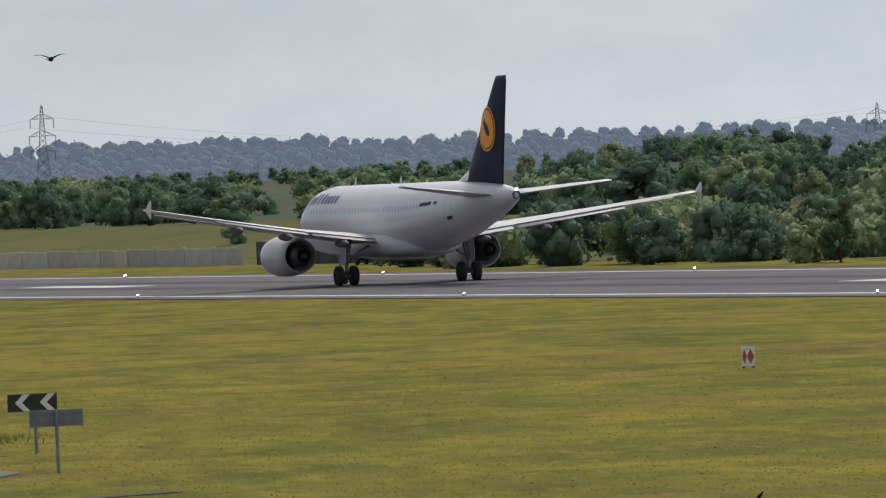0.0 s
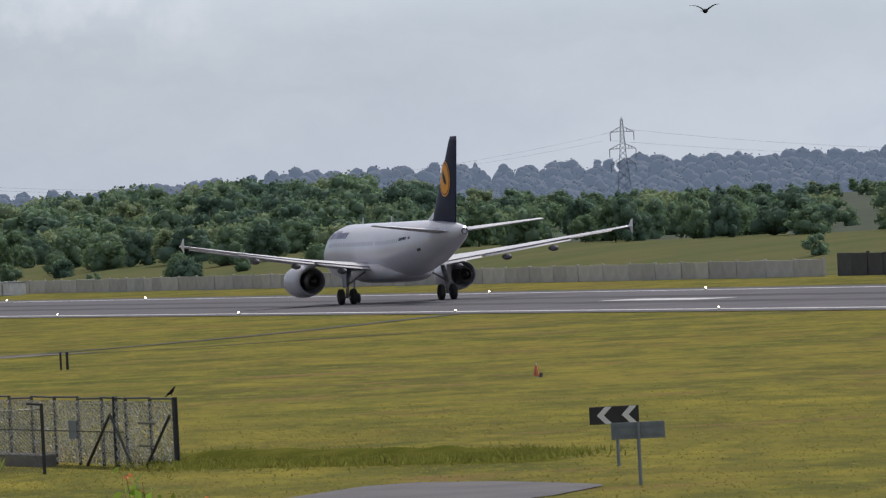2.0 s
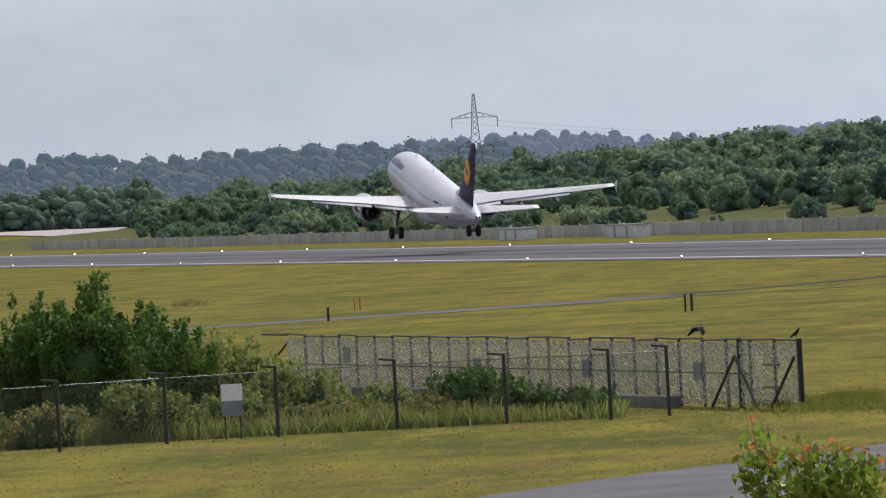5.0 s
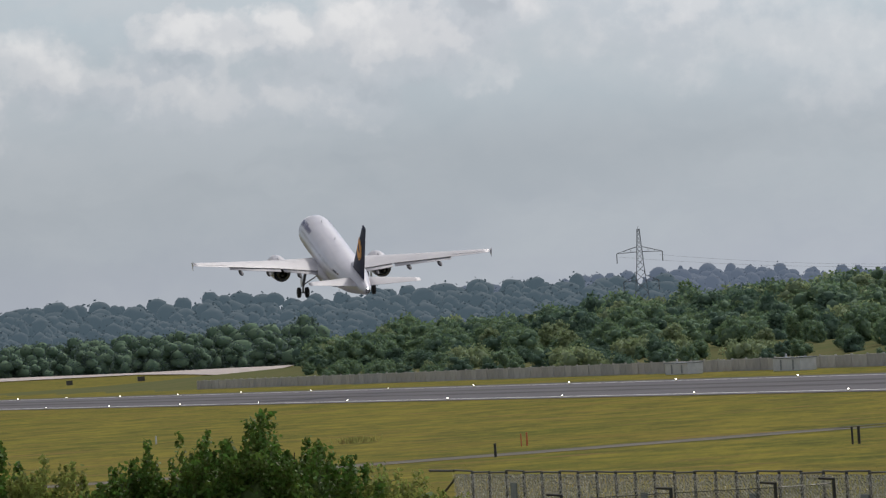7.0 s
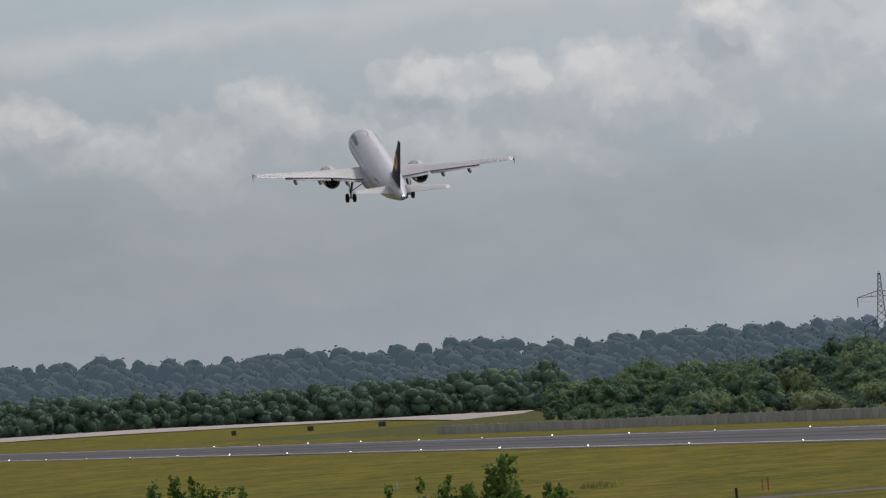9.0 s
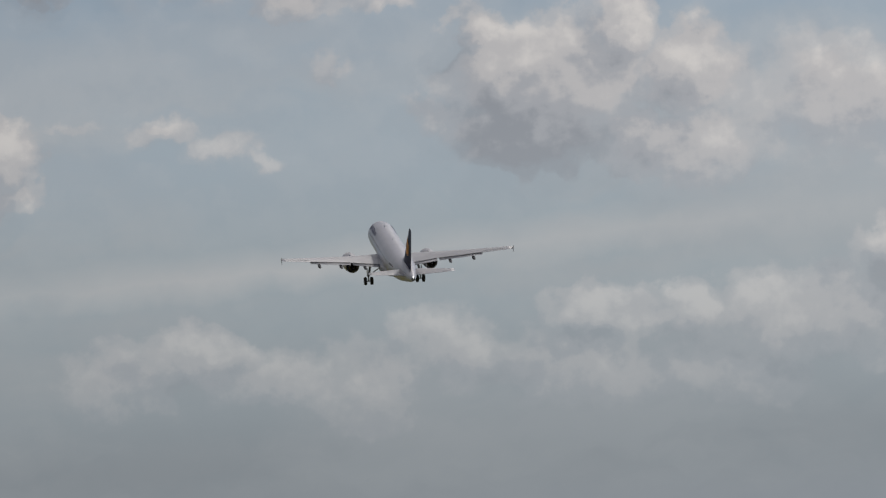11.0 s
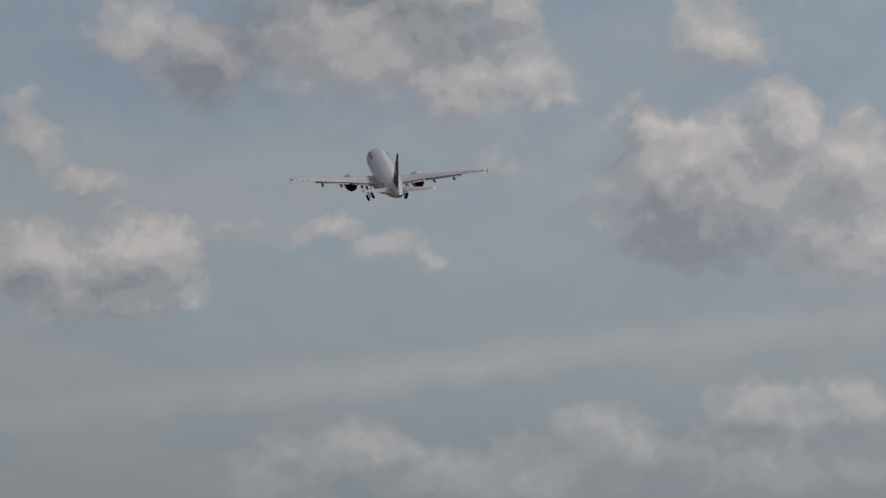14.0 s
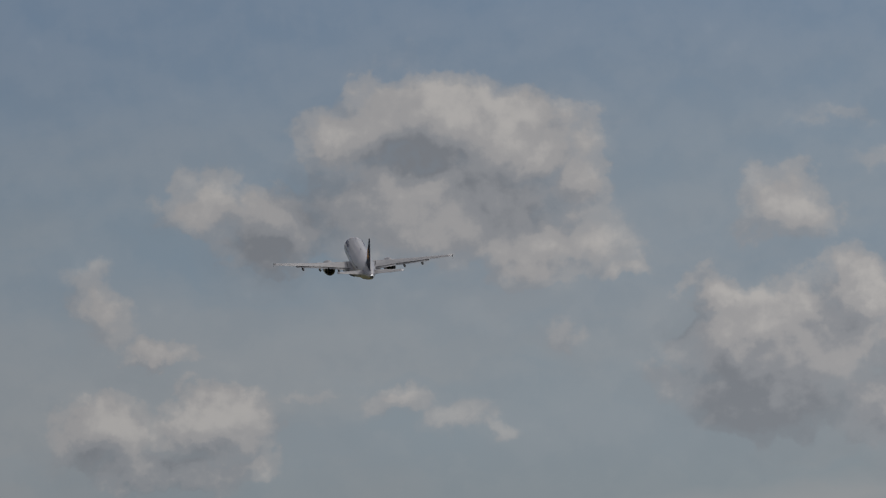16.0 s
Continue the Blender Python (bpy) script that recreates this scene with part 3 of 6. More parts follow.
runway = lane("runway", 149.2, 189.2, -200, 3400, M["asphalt"], 0.02, "long grey asphalt runway with worn white markings", "runway")
lane("rubber_strip", 162.5, 166.0, 60, 1900, M["rubber_marks"], 0.026, parent=runway)
lane("rubber_strip", 172.0, 175.5, 60, 1900, M["rubber_marks"], 0.026, parent=runway)
lane("edge_line", 151.8, 152.8, -200, 3300, M["paint_line"], 0.028, parent=runway)
lane("edge_line", 185.0, 185.9, -200, 3300, M["paint_line"], 0.028, parent=runway)
for s0, s1 in ((416, 447), (579, 603), (250, 280)):
    lane("landing_mark", 166.9, 169.8, s0, s1, M["paint_line"], 0.030, parent=runway, step=10)
# grass verge by the far edge, a thin dark lip where turf meets the pavement
lane("turf_lip", 148.6, 149.25, -200, 2600, M["soil"], 0.034, "dark turf edge along the runway", "verge")
lane("turf_lip", 189.15, 190.2, -200, 2600, M["soil"], 0.034, "dark turf edge along the runway", "verge")


def track(name, pts, width, mat, z, label, category):
    """A path of even width through points."""
    pts = [Vector((*p, 0)) for p in pts]
    fine = []
    for i in range(len(pts) - 1):
        p0, p1, p2, p3 = pts[max(0, i - 1)], pts[i], pts[i + 1], pts[min(len(pts) - 1, i + 2)]
        for k in range(8):
            t = k / 8
            fine.append(0.5 * ((2 * p1) + (p2 - p0) * t + (2 * p0 - 5 * p1 + 4 * p2 - p3) * t * t + (3 * p1 - p0 - 3 * p2 + p3) * t ** 3))
    fine.append(pts[-1])
    a, b = [], []
    for i, p in enumerate(fine):
        d = (fine[min(i + 1, len(fine) - 1)] - fine[max(i - 1, 0)]).normalized()
        side = Vector((-d.y, d.x, 0)) * width / 2
        a.append(p + side), b.append(p - side)
    return strip(name, a, b, mat, z, label, category)


track("service_path", [(-90, 441), (-75, 447.5), (-52, 458), (-37.5, 465.5), (-24, 480), (-13, 494)], 7.5, M["path"], 0.02, "narrow grey service path across the grass", "path")
track("path_edge", [(-75, 453), (-52, 463.5), (-37.5, 470), (-24, 484.5), (-12.8, 498), (-2.2, 531), (6.5, 572), (9.5, 588)], 1.3, M["soil"], 0.028, "dark overgrown edge of the service path", "verge")
track("wheel_track", [(-13.5, 488), (-7.3, 489.6), (-1, 497), (6.5, 506), (15, 510), (24, 513), (40, 514)], 1.0, M["soil"], 0.02, "dark wheel rut in the grass", "verge")
BEND_FAR = [(-11, 178), (-10, 185), (-8.9, 191), (-7.9, 193.8), (-6.8, 197.4), (-5.7, 200.3), (-4.6, 202.5), (-3.4, 204.8), (-2.1, 207.8), (-0.9, 212.4), (0.3, 216.6), (1.3, 220),
            (2.6, 221), (4.4, 218.6), (5.6, 215.6), (6.6, 212.2)]
BEND_NEAR = [(-5.6, 150), (-5.2, 155), (-4.8, 160), (-4.4, 166), (-4.0, 171), (-3.5, 176), (-3.1, 180), (-2.6, 184), (-2.0, 188.5), (-1.1, 193.6), (0.1, 196.6), (1.2, 199),
             (2.6, 201.3), (4.0, 203), (5.4, 205.8), (6.6, 210.9)]
strip("access_road", BEND_FAR, BEND_NEAR, M["road"], 0.02, "curving grey asphalt access road", "road")
track("access_road_edge", [(5.0, 189.6), (7.0, 191.4), (9.2, 193.4)], 0.8, M["soil"], 0.02, "dark seam of bare ground in the grass", "verge")
far_edge = [polar(10.0 - 0.3 * i, 2700) for i in range(15)] + [polar(5.53, 2730), polar(5.18, 2720), polar(4.84, 2640)]
near_edge = [polar(10.0 - 0.3 * i, 2570) for i in range(15)] + [polar(5.53, 2400), polar(5.18, 2030), polar(5.03, 1790)]
pale = strip("far_pale_road", far_edge, near_edge, M["pale_road"], 0.0, "pale pinkish concrete perimeter road", "road")
for v in pale.data.vertices:
    v.co.z = ground_z(v.co.x, v.co.y) + 0.22


# ---- foliage ----
def unit(rs, n):
    v = rs.normal(size=(n, 3))
    return v / np.linalg.norm(v, axis=1)[:, None]


def leaf_quads(centres, size, rs, long=1.5, upright=0.0, outward=None):
    """Small leaves, one folded diamond of two triangles each, in all directions."""
    n = len(centres)
    a = unit(rs, n)
    if upright:
        a = a * (1 - upright) + np.array([0, 0, upright])
        a /= np.linalg.norm(a, axis=1)[:, None]
    if outward is not None:
        w = 0.6 * outward + unit(rs, n)
        a = np.cross(w, a)
        a /= np.linalg.norm(a, axis=1)[:, None] + 1e-9
        b = np.cross(w, a)
    else:
        b = np.cross(a, unit(rs, n))
    b /= np.linalg.norm(b, axis=1)[:, None] + 1e-9
    s = (size * rs.uniform(0.6, 1.35, n))[:, None]
    v = np.stack([centres - a * s * long / 2, centres + b * s / 2, centres + a * s * long / 2, centres - b * s / 2], 1)
    f = np.arange(4 * n).reshape(n, 4)
    return v.reshape(-1, 3), f


def lobes_of(rs, count, width, height, low=0.25):
    """Round masses of a crown: centre and radius."""
    got = []
    for i in range(count):
        k = (i + 0.5) / count
        a = rs.uniform(0, 2 * math.pi)
        zz = height * (low + (0.86 - low) * k)
        out = width * (0.36 + 0.05 * (count > 14)) * math.sqrt(max(0.05, 1 - ((k - 0.35) / 0.75) ** 2)) * rs.uniform(0.5, 1.1)
        r = width * rs.uniform(0.17, 0.37) * (1.1 - 0.45 * k) * (11 / count) ** 0.42
        got.append((out * math.cos(a), out * math.sin(a), zz, r))
    return got


def crown_arrays(seed, n, leaf, width, height, count=11, low=0.2, long=1.4):
    rs = np.random.RandomState(seed)
    L = np.array(lobes_of(rs, count, width, height, low))
    pick = rs.choice(len(L), n, p=L[:, 3] ** 2 / (L[:, 3] ** 2).sum())
    d = unit(rs, n)
    rad = L[pick, 3] * (0.78 + 0.5 * rs.beta(2, 2.5, n))
    c = L[pick, :3] + d * rad[:, None]
    c[:, 2] = np.maximum(c[:, 2], 0.05 * height)
    v, f = leaf_quads(c, leaf, rs, long, 0.0, d)
    return v, f, L


_ico = bmesh.new()
bmesh.ops.create_icosphere(_ico, subdivisions=2, radius=1)
ICO_V = np.array([v.co[:] for v in _ico.verts])
ICO_F = np.array([[v.index for v in f.verts] for f in _ico.faces])
_ico.free()
_ico = bmesh.new()
bmesh.ops.create_icosphere(_ico, subdivisions=1, radius=1)
ICO1_V = np.array([v.co[:] for v in _ico.verts])
ICO1_F = np.array([[v.index for v in f.verts] for f in _ico.faces])
_ico.free()


def cores(L, rs, shrink=0.86, small=False, rough=0.1):
    IV, IF = (ICO1_V, ICO1_F) if small else (ICO_V, ICO_F)
    vs, fs, k = [], [], 0
    for x, y, z, r in L:
        v = IV * (r * shrink * (1 + rough * rs.normal(size=(len(IV), 1))))
        vs.append(v + (x, y, z))
        fs.append(IF + k)
        k += len(IV)
    return np.concatenate(vs), np.concatenate(fs)


def np_mesh(name, verts, faces, mat):
    me = bpy.data.meshes.new(name)
    verts, faces = np.asarray(verts, np.float32), np.asarray(faces, np.int32)
    n, k = faces.shape
    me.vertices.add(len(verts))
    me.vertices.foreach_set("co", verts.ravel())
    me.loops.add(n * k)
    me.loops.foreach_set("vertex_index", faces.ravel())
    me.polygons.add(n)
    me.polygons.foreach_set("loop_start", np.arange(0, n * k, k, dtype=np.int32))
    me.update(calc_edges=True)
    me.validate()
    if name == "inner_foliage":
        me.polygons.foreach_set("use_smooth", [True] * n)
    me.materials.append(mat)
    return me


def trunk_mesh(rs, height, r, limbs=5):
    bm = bmesh.new()
    top = Vector((rs.uniform(-0.3, 0.3), rs.uniform(-0.3, 0.3), height * 0.72))
    rod(bm, (0, 0, -0.4), top, r, r * 0.3, 7)
    for i in range(limbs):
        a = rs.uniform(0, 2 * math.pi)
        z = height * rs.uniform(0.2, 0.55)
        st = top * (z / top.z)
        rod(bm, st, st + Vector((math.cos(a), math.sin(a), 0.9)) * height * 0.22, r * 0.45, r * 0.12, 5)
    me = bpy.data.meshes.new("trunk")
    bm.to_mesh(me)
    bm.free()
    me.materials.append(M["bark"])
    return me


def tree_kind(seed, width, height, leaf, n, mat, label, name="tree", count=11, low=0.2):
    rs = np.random.RandomState(seed + 500)
    ob = thing(name, label, "tree" if name == "tree" else "bush", group="airfield woodland")
    v, f, L = crown_arrays(seed, n, leaf, width, height, count, low)
    link_mesh("trunk", trunk_mesh(rs, height, 0.018 * height + 0.03), None, ob)
    crown = link_mesh("crown", np_mesh("crown", v, f, mat), None, ob)
    cv, cf = cores(L, rs, 0.82, True, 0.14)
    core = "core_dark" if mat == M["leaf_dark"] else ("core_light" if mat == M["leaf_light"] else "core")
    link_mesh("inner_foliage", np_mesh("inner_foliage", cv, cf, M[core]), None, crown)
    return ob


WOOD = [tree_kind(11, 8.5, 9.0, 0.44, 2000, M["leaf_mid"], "broad green deciduous tree in the woodland edge", count=20),
        tree_kind(12, 7.5, 9.5, 0.44, 1950, M["leaf_dark"], "dark green oak in the woodland edge", count=20),
        tree_kind(13, 9.0, 8.0, 0.44, 2000, M["leaf_mid"], "spreading green tree in the woodland edge", count=20),
        tree_kind(14, 6.5, 8.5, 0.42, 1900, M["leaf_light"], "pale green willow in the woodland edge", count=20),
        tree_kind(15, 8.0, 9.0, 0.44, 1950, M["leaf_dark"], "dark rounded tree in the woodland edge", count=20),
        tree_kind(16, 4.8, 9.5, 0.42, 1850, M["leaf_mid"], "narrow upright green tree in the woodland edge", count=20, low=0.12)]
SCRUB = [tree_kind(21, 4.6, 3.0, 0.3, 1200, M["leaf_mid"], "low dark green bush on the grassy bank", "bush", 14, 0.1),
         tree_kind(22, 5.2, 2.8, 0.3, 1200, M["leaf_light"], "low pale green bush on the grassy bank", "bush", 14, 0.1),
         tree_kind(23, 4.2, 3.2, 0.3, 1200, M["leaf_dark"], "low rounded dark bush on the grassy bank", "bush", 14, 0.1)]

# skyline of the woodland: turn (degrees to the left), height over the horizon (degrees)
SKYLINE = [(-12, 0.1), (-7.4, 0.10), (-6.95, 0.08), (-6.4, 0.20), (-5.83, 0.165), (-5.26, 0.10), (-3.76, 0.04), (-2.63, 0.065), (-1.8, 0.07),
           (-0.94, 0.16), (-0.53, 0.26), (0.43, 0.265), (1.3, 0.24), (2.0, 0.215), (2.5, 0.205), (3.0, 0.195), (3.68, 0.15), (3.95, 0.18),
           (4.06, 0.28), (4.2, 0.2), (4.54, 0.175), (4.95, 0.125), (5.6, 0.11), (6.5, 0.10), (7.2, 0.115), (8.1, 0.16), (12, 0.12)]


def stand_tree(kind, where, height, rs, own_height, widen=1.0):
    k = height / own_height
    m = Matrix.Translation(where) @ Matrix.Rotation(rs.uniform(0, 6.28), 4, "Z") @ Matrix.Diagonal((k * widen, k * widen, k, 1))
    return copy_thing(kind, m)


def make_woodland():
    rs = np.random.RandomState(7)
    heights = [9.0, 9.5, 8.0, 8.5, 9.0, 9.5]
    low_h = [3.0, 2.8, 3.2]
    singles = 0
    bulk = []
    for lat, share, gap in ((203, 0.1, 5.0), (222, 0.2, 5.0), (234, 0.25, 5.5), (246, 0.3, 5.5), (264, 0.45, 7.0), (286, 0.66, 8.0), (312, 0.82, 8.5), (348, 0.96, 9.0), (390, 1.03, 10.0)):
        s = 400.0
        while s < 1830:
            s += gap * rs.uniform(0.7, 1.35) * (1 + max(0, s - 1000) / 1400)
            p = at(lat + rs.uniform(-6, 6), s)
            d, turn = p.length, math.degrees(math.atan2(-p.x, p.y))
            if not -10 < turn < 4.75:
                continue
            if lat < 210 and s > 625 or lat < 258 and 640 < s < 1000 + rs.uniform(-30, 30) and (lat > 242 or rs.rand() > 0.06) or lat < 240 and 1000 <= s < 1080 or lat < 230 and s > 1500:
                continue
            g = ground_z(p.x, p.y)
            top = EYE[2] + d * math.tan(radians(lerp_table(SKYLINE, turn)[0]))
            full = top - g + 0.6
            if lat < 240:
                h = rs.uniform(1.6, 3.2) if s > 640 else rs.uniform(2.2, 4.6)
            elif lat < 270:
                h = rs.uniform(2.6, 5.0)
            else:
                h = full * share + rs.uniform(-1.2, 0.6)
            h = min(12.5, max(2.0, min(h, full * 1.02)))
            if lat < 250 and s > 640 and rs.rand() < 0.35:
                continue
            p.z = g
            near = share < 0.9 and singles < 290 and rs.rand() < 0.5
            if h < 4.0 and near and rs.rand() < 0.7:
                i = rs.randint(3)
                stand_tree(SCRUB[i], p, h, rs, low_h[i], 1.1)
                singles += 1
            elif near and rs.rand() < 0.55:
                i = rs.randint(6)
                stand_tree(WOOD[i], p, h, rs, heights[i], rs.uniform(0.9, 1.2))
                singles += 1
            else:
                bulk.append((p.x, p.y, g, h, rs.uniform(0.85, 1.45)))
    # the rest of the wood, which nobody could count
    WORDS = {"mid": "dense green", "dark": "dense dark green", "light": "dense pale green"}
    KIND = rs.randint(0, 6, len(bulk))
    for name, tone, pick in (("woodland", "mid", (0, 2, 5)), ("dark_woodland", "dark", (1, 3)), ("pale_woodland", "light", (4,))):
        vs, fs, cvs, cfs, k, kc = [], [], [], [], 0, 0
        for j, (x, y, g, h, w) in enumerate(bulk):
            if KIND[j] not in pick:
                continue
            v, f, L = crown_arrays(1000 + j % 37, 820, 0.055, 0.95, 1.0, 20, 0.1)
            a = rs.uniform(0, 6.28)
            R = np.array([[math.cos(a), -math.sin(a), 0], [math.sin(a), math.cos(a), 0], [0, 0, 1]])
            sc = np.array([h * w, h * w, h])
            vs.append((v @ R.T) * sc + (x, y, g))
            fs.append(f + k)
            k += len(v)
            cv, cf = cores(L, rs, 0.84, True, 0.14)
            cvs.append((cv @ R.T) * sc + (x, y, g - 0.02 * h))
            cfs.append(cf + kc)
            kc += len(cv)
        ob = tagged(new(name, np_mesh(name, np.concatenate(vs), np.concatenate(fs), M["leaf_" + tone])), WORDS[tone] + " woodland behind the airfield bank", "woodland", kind="stuff")
        link_mesh("inner_foliage", np_mesh("inner_foliage", np.concatenate(cvs), np.concatenate(cfs), M[{"mid": "core", "dark": "core_dark", "light": "core_light"}[tone]]), None, ob)
    for kind in WOOD + SCRUB:
        for o in (*kind.children_recursive, kind):
            bpy.data.objects.remove(o)


make_woodland()

RIDGE = [(-14, 0.22), (-7.4, 0.225), (-5.8, 0.24), (-5.27, 0.262), (-4.33, 0.24), (-3.6, 0.268), (-2.83, 0.285), (-2.2, 0.29), (-1.5, 0.27), (-0.95, 0.31),
         (-0.43, 0.325), (0.26, 0.29), (0.74, 0.27), (1.3, 0.245), (1.75, 0.26), (2.16, 0.318), (2.4, 0.32), (2.67, 0.29), (3.36, 0.285), (3.94, 0.275), (4.7, 0.27),
         (5.1, 0.28), (5.26, 0.33), (5.42, 0.28), (6.25, 0.29), (7.1, 0.295), (7.42, 0.33), (8.1, 0.325), (14, 0.3)]

HILL = [(2.3, 0.24), (2.7, 0.27), (3.36, 0.305), (3.94, 0.30), (4.7, 0.295), (5.1, 0.30), (5.26, 0.345), (5.42, 0.30), (6.25, 0.315), (7.1, 0.315), (7.42, 0.345), (8.1, 0.345), (14, 0.3)]


def make_far_woods(name, label, seed, turn0, turn1, dist, rows, step, mat, core_mat, profile, shares, base_z, gap_rows=45, shrink=0.94, leaves=170, leaf=0.05):
    rs = np.random.RandomState(seed)
    vs, fs, cvs, cfs, k, kc = [], [], [], [], 0, 0
    for row in range(rows):
        d0 = dist + row * gap_rows
        t = turn0
        while t < turn1:
            t += math.degrees(step / d0) * rs.uniform(0.6, 1.3)
            d = d0 + rs.uniform(-18, 18)
            p = polar(t, d)
            top = EYE[2] + d * math.tan(radians(lerp_table(profile, t)[0])) * 1.0
            g = ground_z(p.x, p.y)
            zt = base_z + (top - base_z) * shares[row] + rs.uniform(-0.3, 1.5)
            h = min(16, max(6.0, zt - g))
            w = h * rs.uniform(0.8, 1.5)
            if rs.rand() < 0.025:
                w, h = h * 0.4, h * 1.12
            v, f, L = crown_arrays(2000 + rs.randint(30), leaves, leaf, 1.0, 1.0, 11, 0.1)
            sc = np.array([w, w, h])
            vs.append(v * sc + (p.x, p.y, zt - h)), fs.append(f + k)
            k += len(v)
            cv, cf = cores(L, rs, shrink, row < rows - 2, 0.06)
            cvs.append(cv * sc + (p.x, p.y, zt - h)), cfs.append(cf + kc)
            kc += len(cv)
    ob = tagged(new(name, np_mesh(name, np.concatenate(vs), np.concatenate(fs), mat)), label, "woodland", kind="stuff")
    link_mesh("inner_foliage", np_mesh("inner_foliage", np.concatenate(cvs), np.concatenate(cfs), core_mat), None, ob)


make_far_woods("distant_woods", "wooded ridge on the skyline, glowing blue for haze", 31, -10, 4.0, 3250, 7, 10.0, M["ridge_leaf"], M["ridge_core"], RIDGE, (0.12, 0.26, 0.4, 0.55, 0.7, 0.86, 1.0), 8.0, 95)
make_far_woods("hillside_woods", "wooded hillside beyond the airfield, glowing blue-green for haze", 33, 2.35, 11, 3050, 8, 10.0, M["hill_leaf"], M["hill_core"], HILL, (0.1, 0.22, 0.34, 0.46, 0.6, 0.73, 0.86, 1.0), 8.0, 70)
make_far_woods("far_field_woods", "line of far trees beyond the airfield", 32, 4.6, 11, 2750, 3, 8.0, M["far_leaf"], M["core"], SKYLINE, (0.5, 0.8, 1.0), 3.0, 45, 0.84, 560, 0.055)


# ---- the airliner (x forward, y to its left, z up; origin under the main wheels) ----
HULL = [  # x, centre height, half width, half height
    (-19.87, 4.98, 0.26, 0.28), (-19.3, 4.93, 0.42, 0.44), (-17.5, 4.80, 0.80, 0.80), (-14.5, 4.55, 1.27, 1.22), (-11.0, 4.24, 1.70, 1.64),
    (-7.0, 3.95, 1.93, 1.95), (-3.5, 3.82, 1.975, 2.07), (12.0, 3.82, 1.975, 2.07), (13.8, 3.75, 1.88, 1.95), (15.3, 3.58, 1.60, 1.65),
    (16.5, 3.42, 1.15, 1.14), (17.3, 3.30, 0.65, 0.63), (17.7, 3.25, 0.10, 0.10)]


def hull_at(x, th, off=0.0):
    zc, rw, rh = lerp_table(HULL, x)
    return Vector((x, (rw + off) * math.cos(th), zc + (rh + off) * math.sin(th)))


def hull_patch(x0, x1, th0, th1, off=0.012, nx=3, nt=3):
    """A thin skin on the hull; th: 0 is its left side, 90 its top."""
    bm = bmesh.new()
    g = [[bm.verts.new(hull_at(x0 + (x1 - x0) * i / nx, radians(th0 + (th1 - th0) * j / nt), off)) for j in range(nt + 1)] for i in range(nx + 1)]
    for i in range(nx):
        for j in range(nt):
            bm.faces.new((g[i][j], g[i + 1][j], g[i + 1][j + 1], g[i][j + 1]))
    bmesh.ops.recalc_face_normals(bm, faces=bm.faces)
    if sum(f.normal.y * math.cos(radians(th0)) + f.normal.z * math.sin(radians(th0)) for f in bm.faces) < 0:
        bmesh.ops.reverse_faces(bm, faces=bm.faces)
    return bm


def foil(le, chord, thick, z_up=True, n=9):
    """A ring of points round a wing section: le is its leading edge, chord runs to -x."""
    up, lo = [], []
    for i in range(n):
        k = 0.5 * (1 - math.cos(math.pi * i / (n - 1)))
        t = 5 * thick * (0.2969 * math.sqrt(k) - 0.126 * k - 0.3516 * k * k + 0.2843 * k ** 3 - 0.1015 * k ** 4) * chord
        up.append((k, t)), lo.append((k, -t * 0.75))
    pts = up + lo[-2:0:-1]
    return [Vector((le[0] - k * chord, le[1], le[2] + t)) if z_up else Vector((le[0] - k * chord, le[1] + t, le[2])) for k, t in pts]


def wing_le(y):
    return 5.3 - (abs(y) - 2.0) * 0.525


def wing_z(y):
    return 2.62 + 2.2 * max(0.0, (abs(y) - 1.5) / 15.5) ** 1.12


def wing_chord(y):
    y = abs(y)
    return 6.1 - (y - 2.0) * 0.5 if y < 6.4 else 3.9 - (y - 6.4) * 0.225


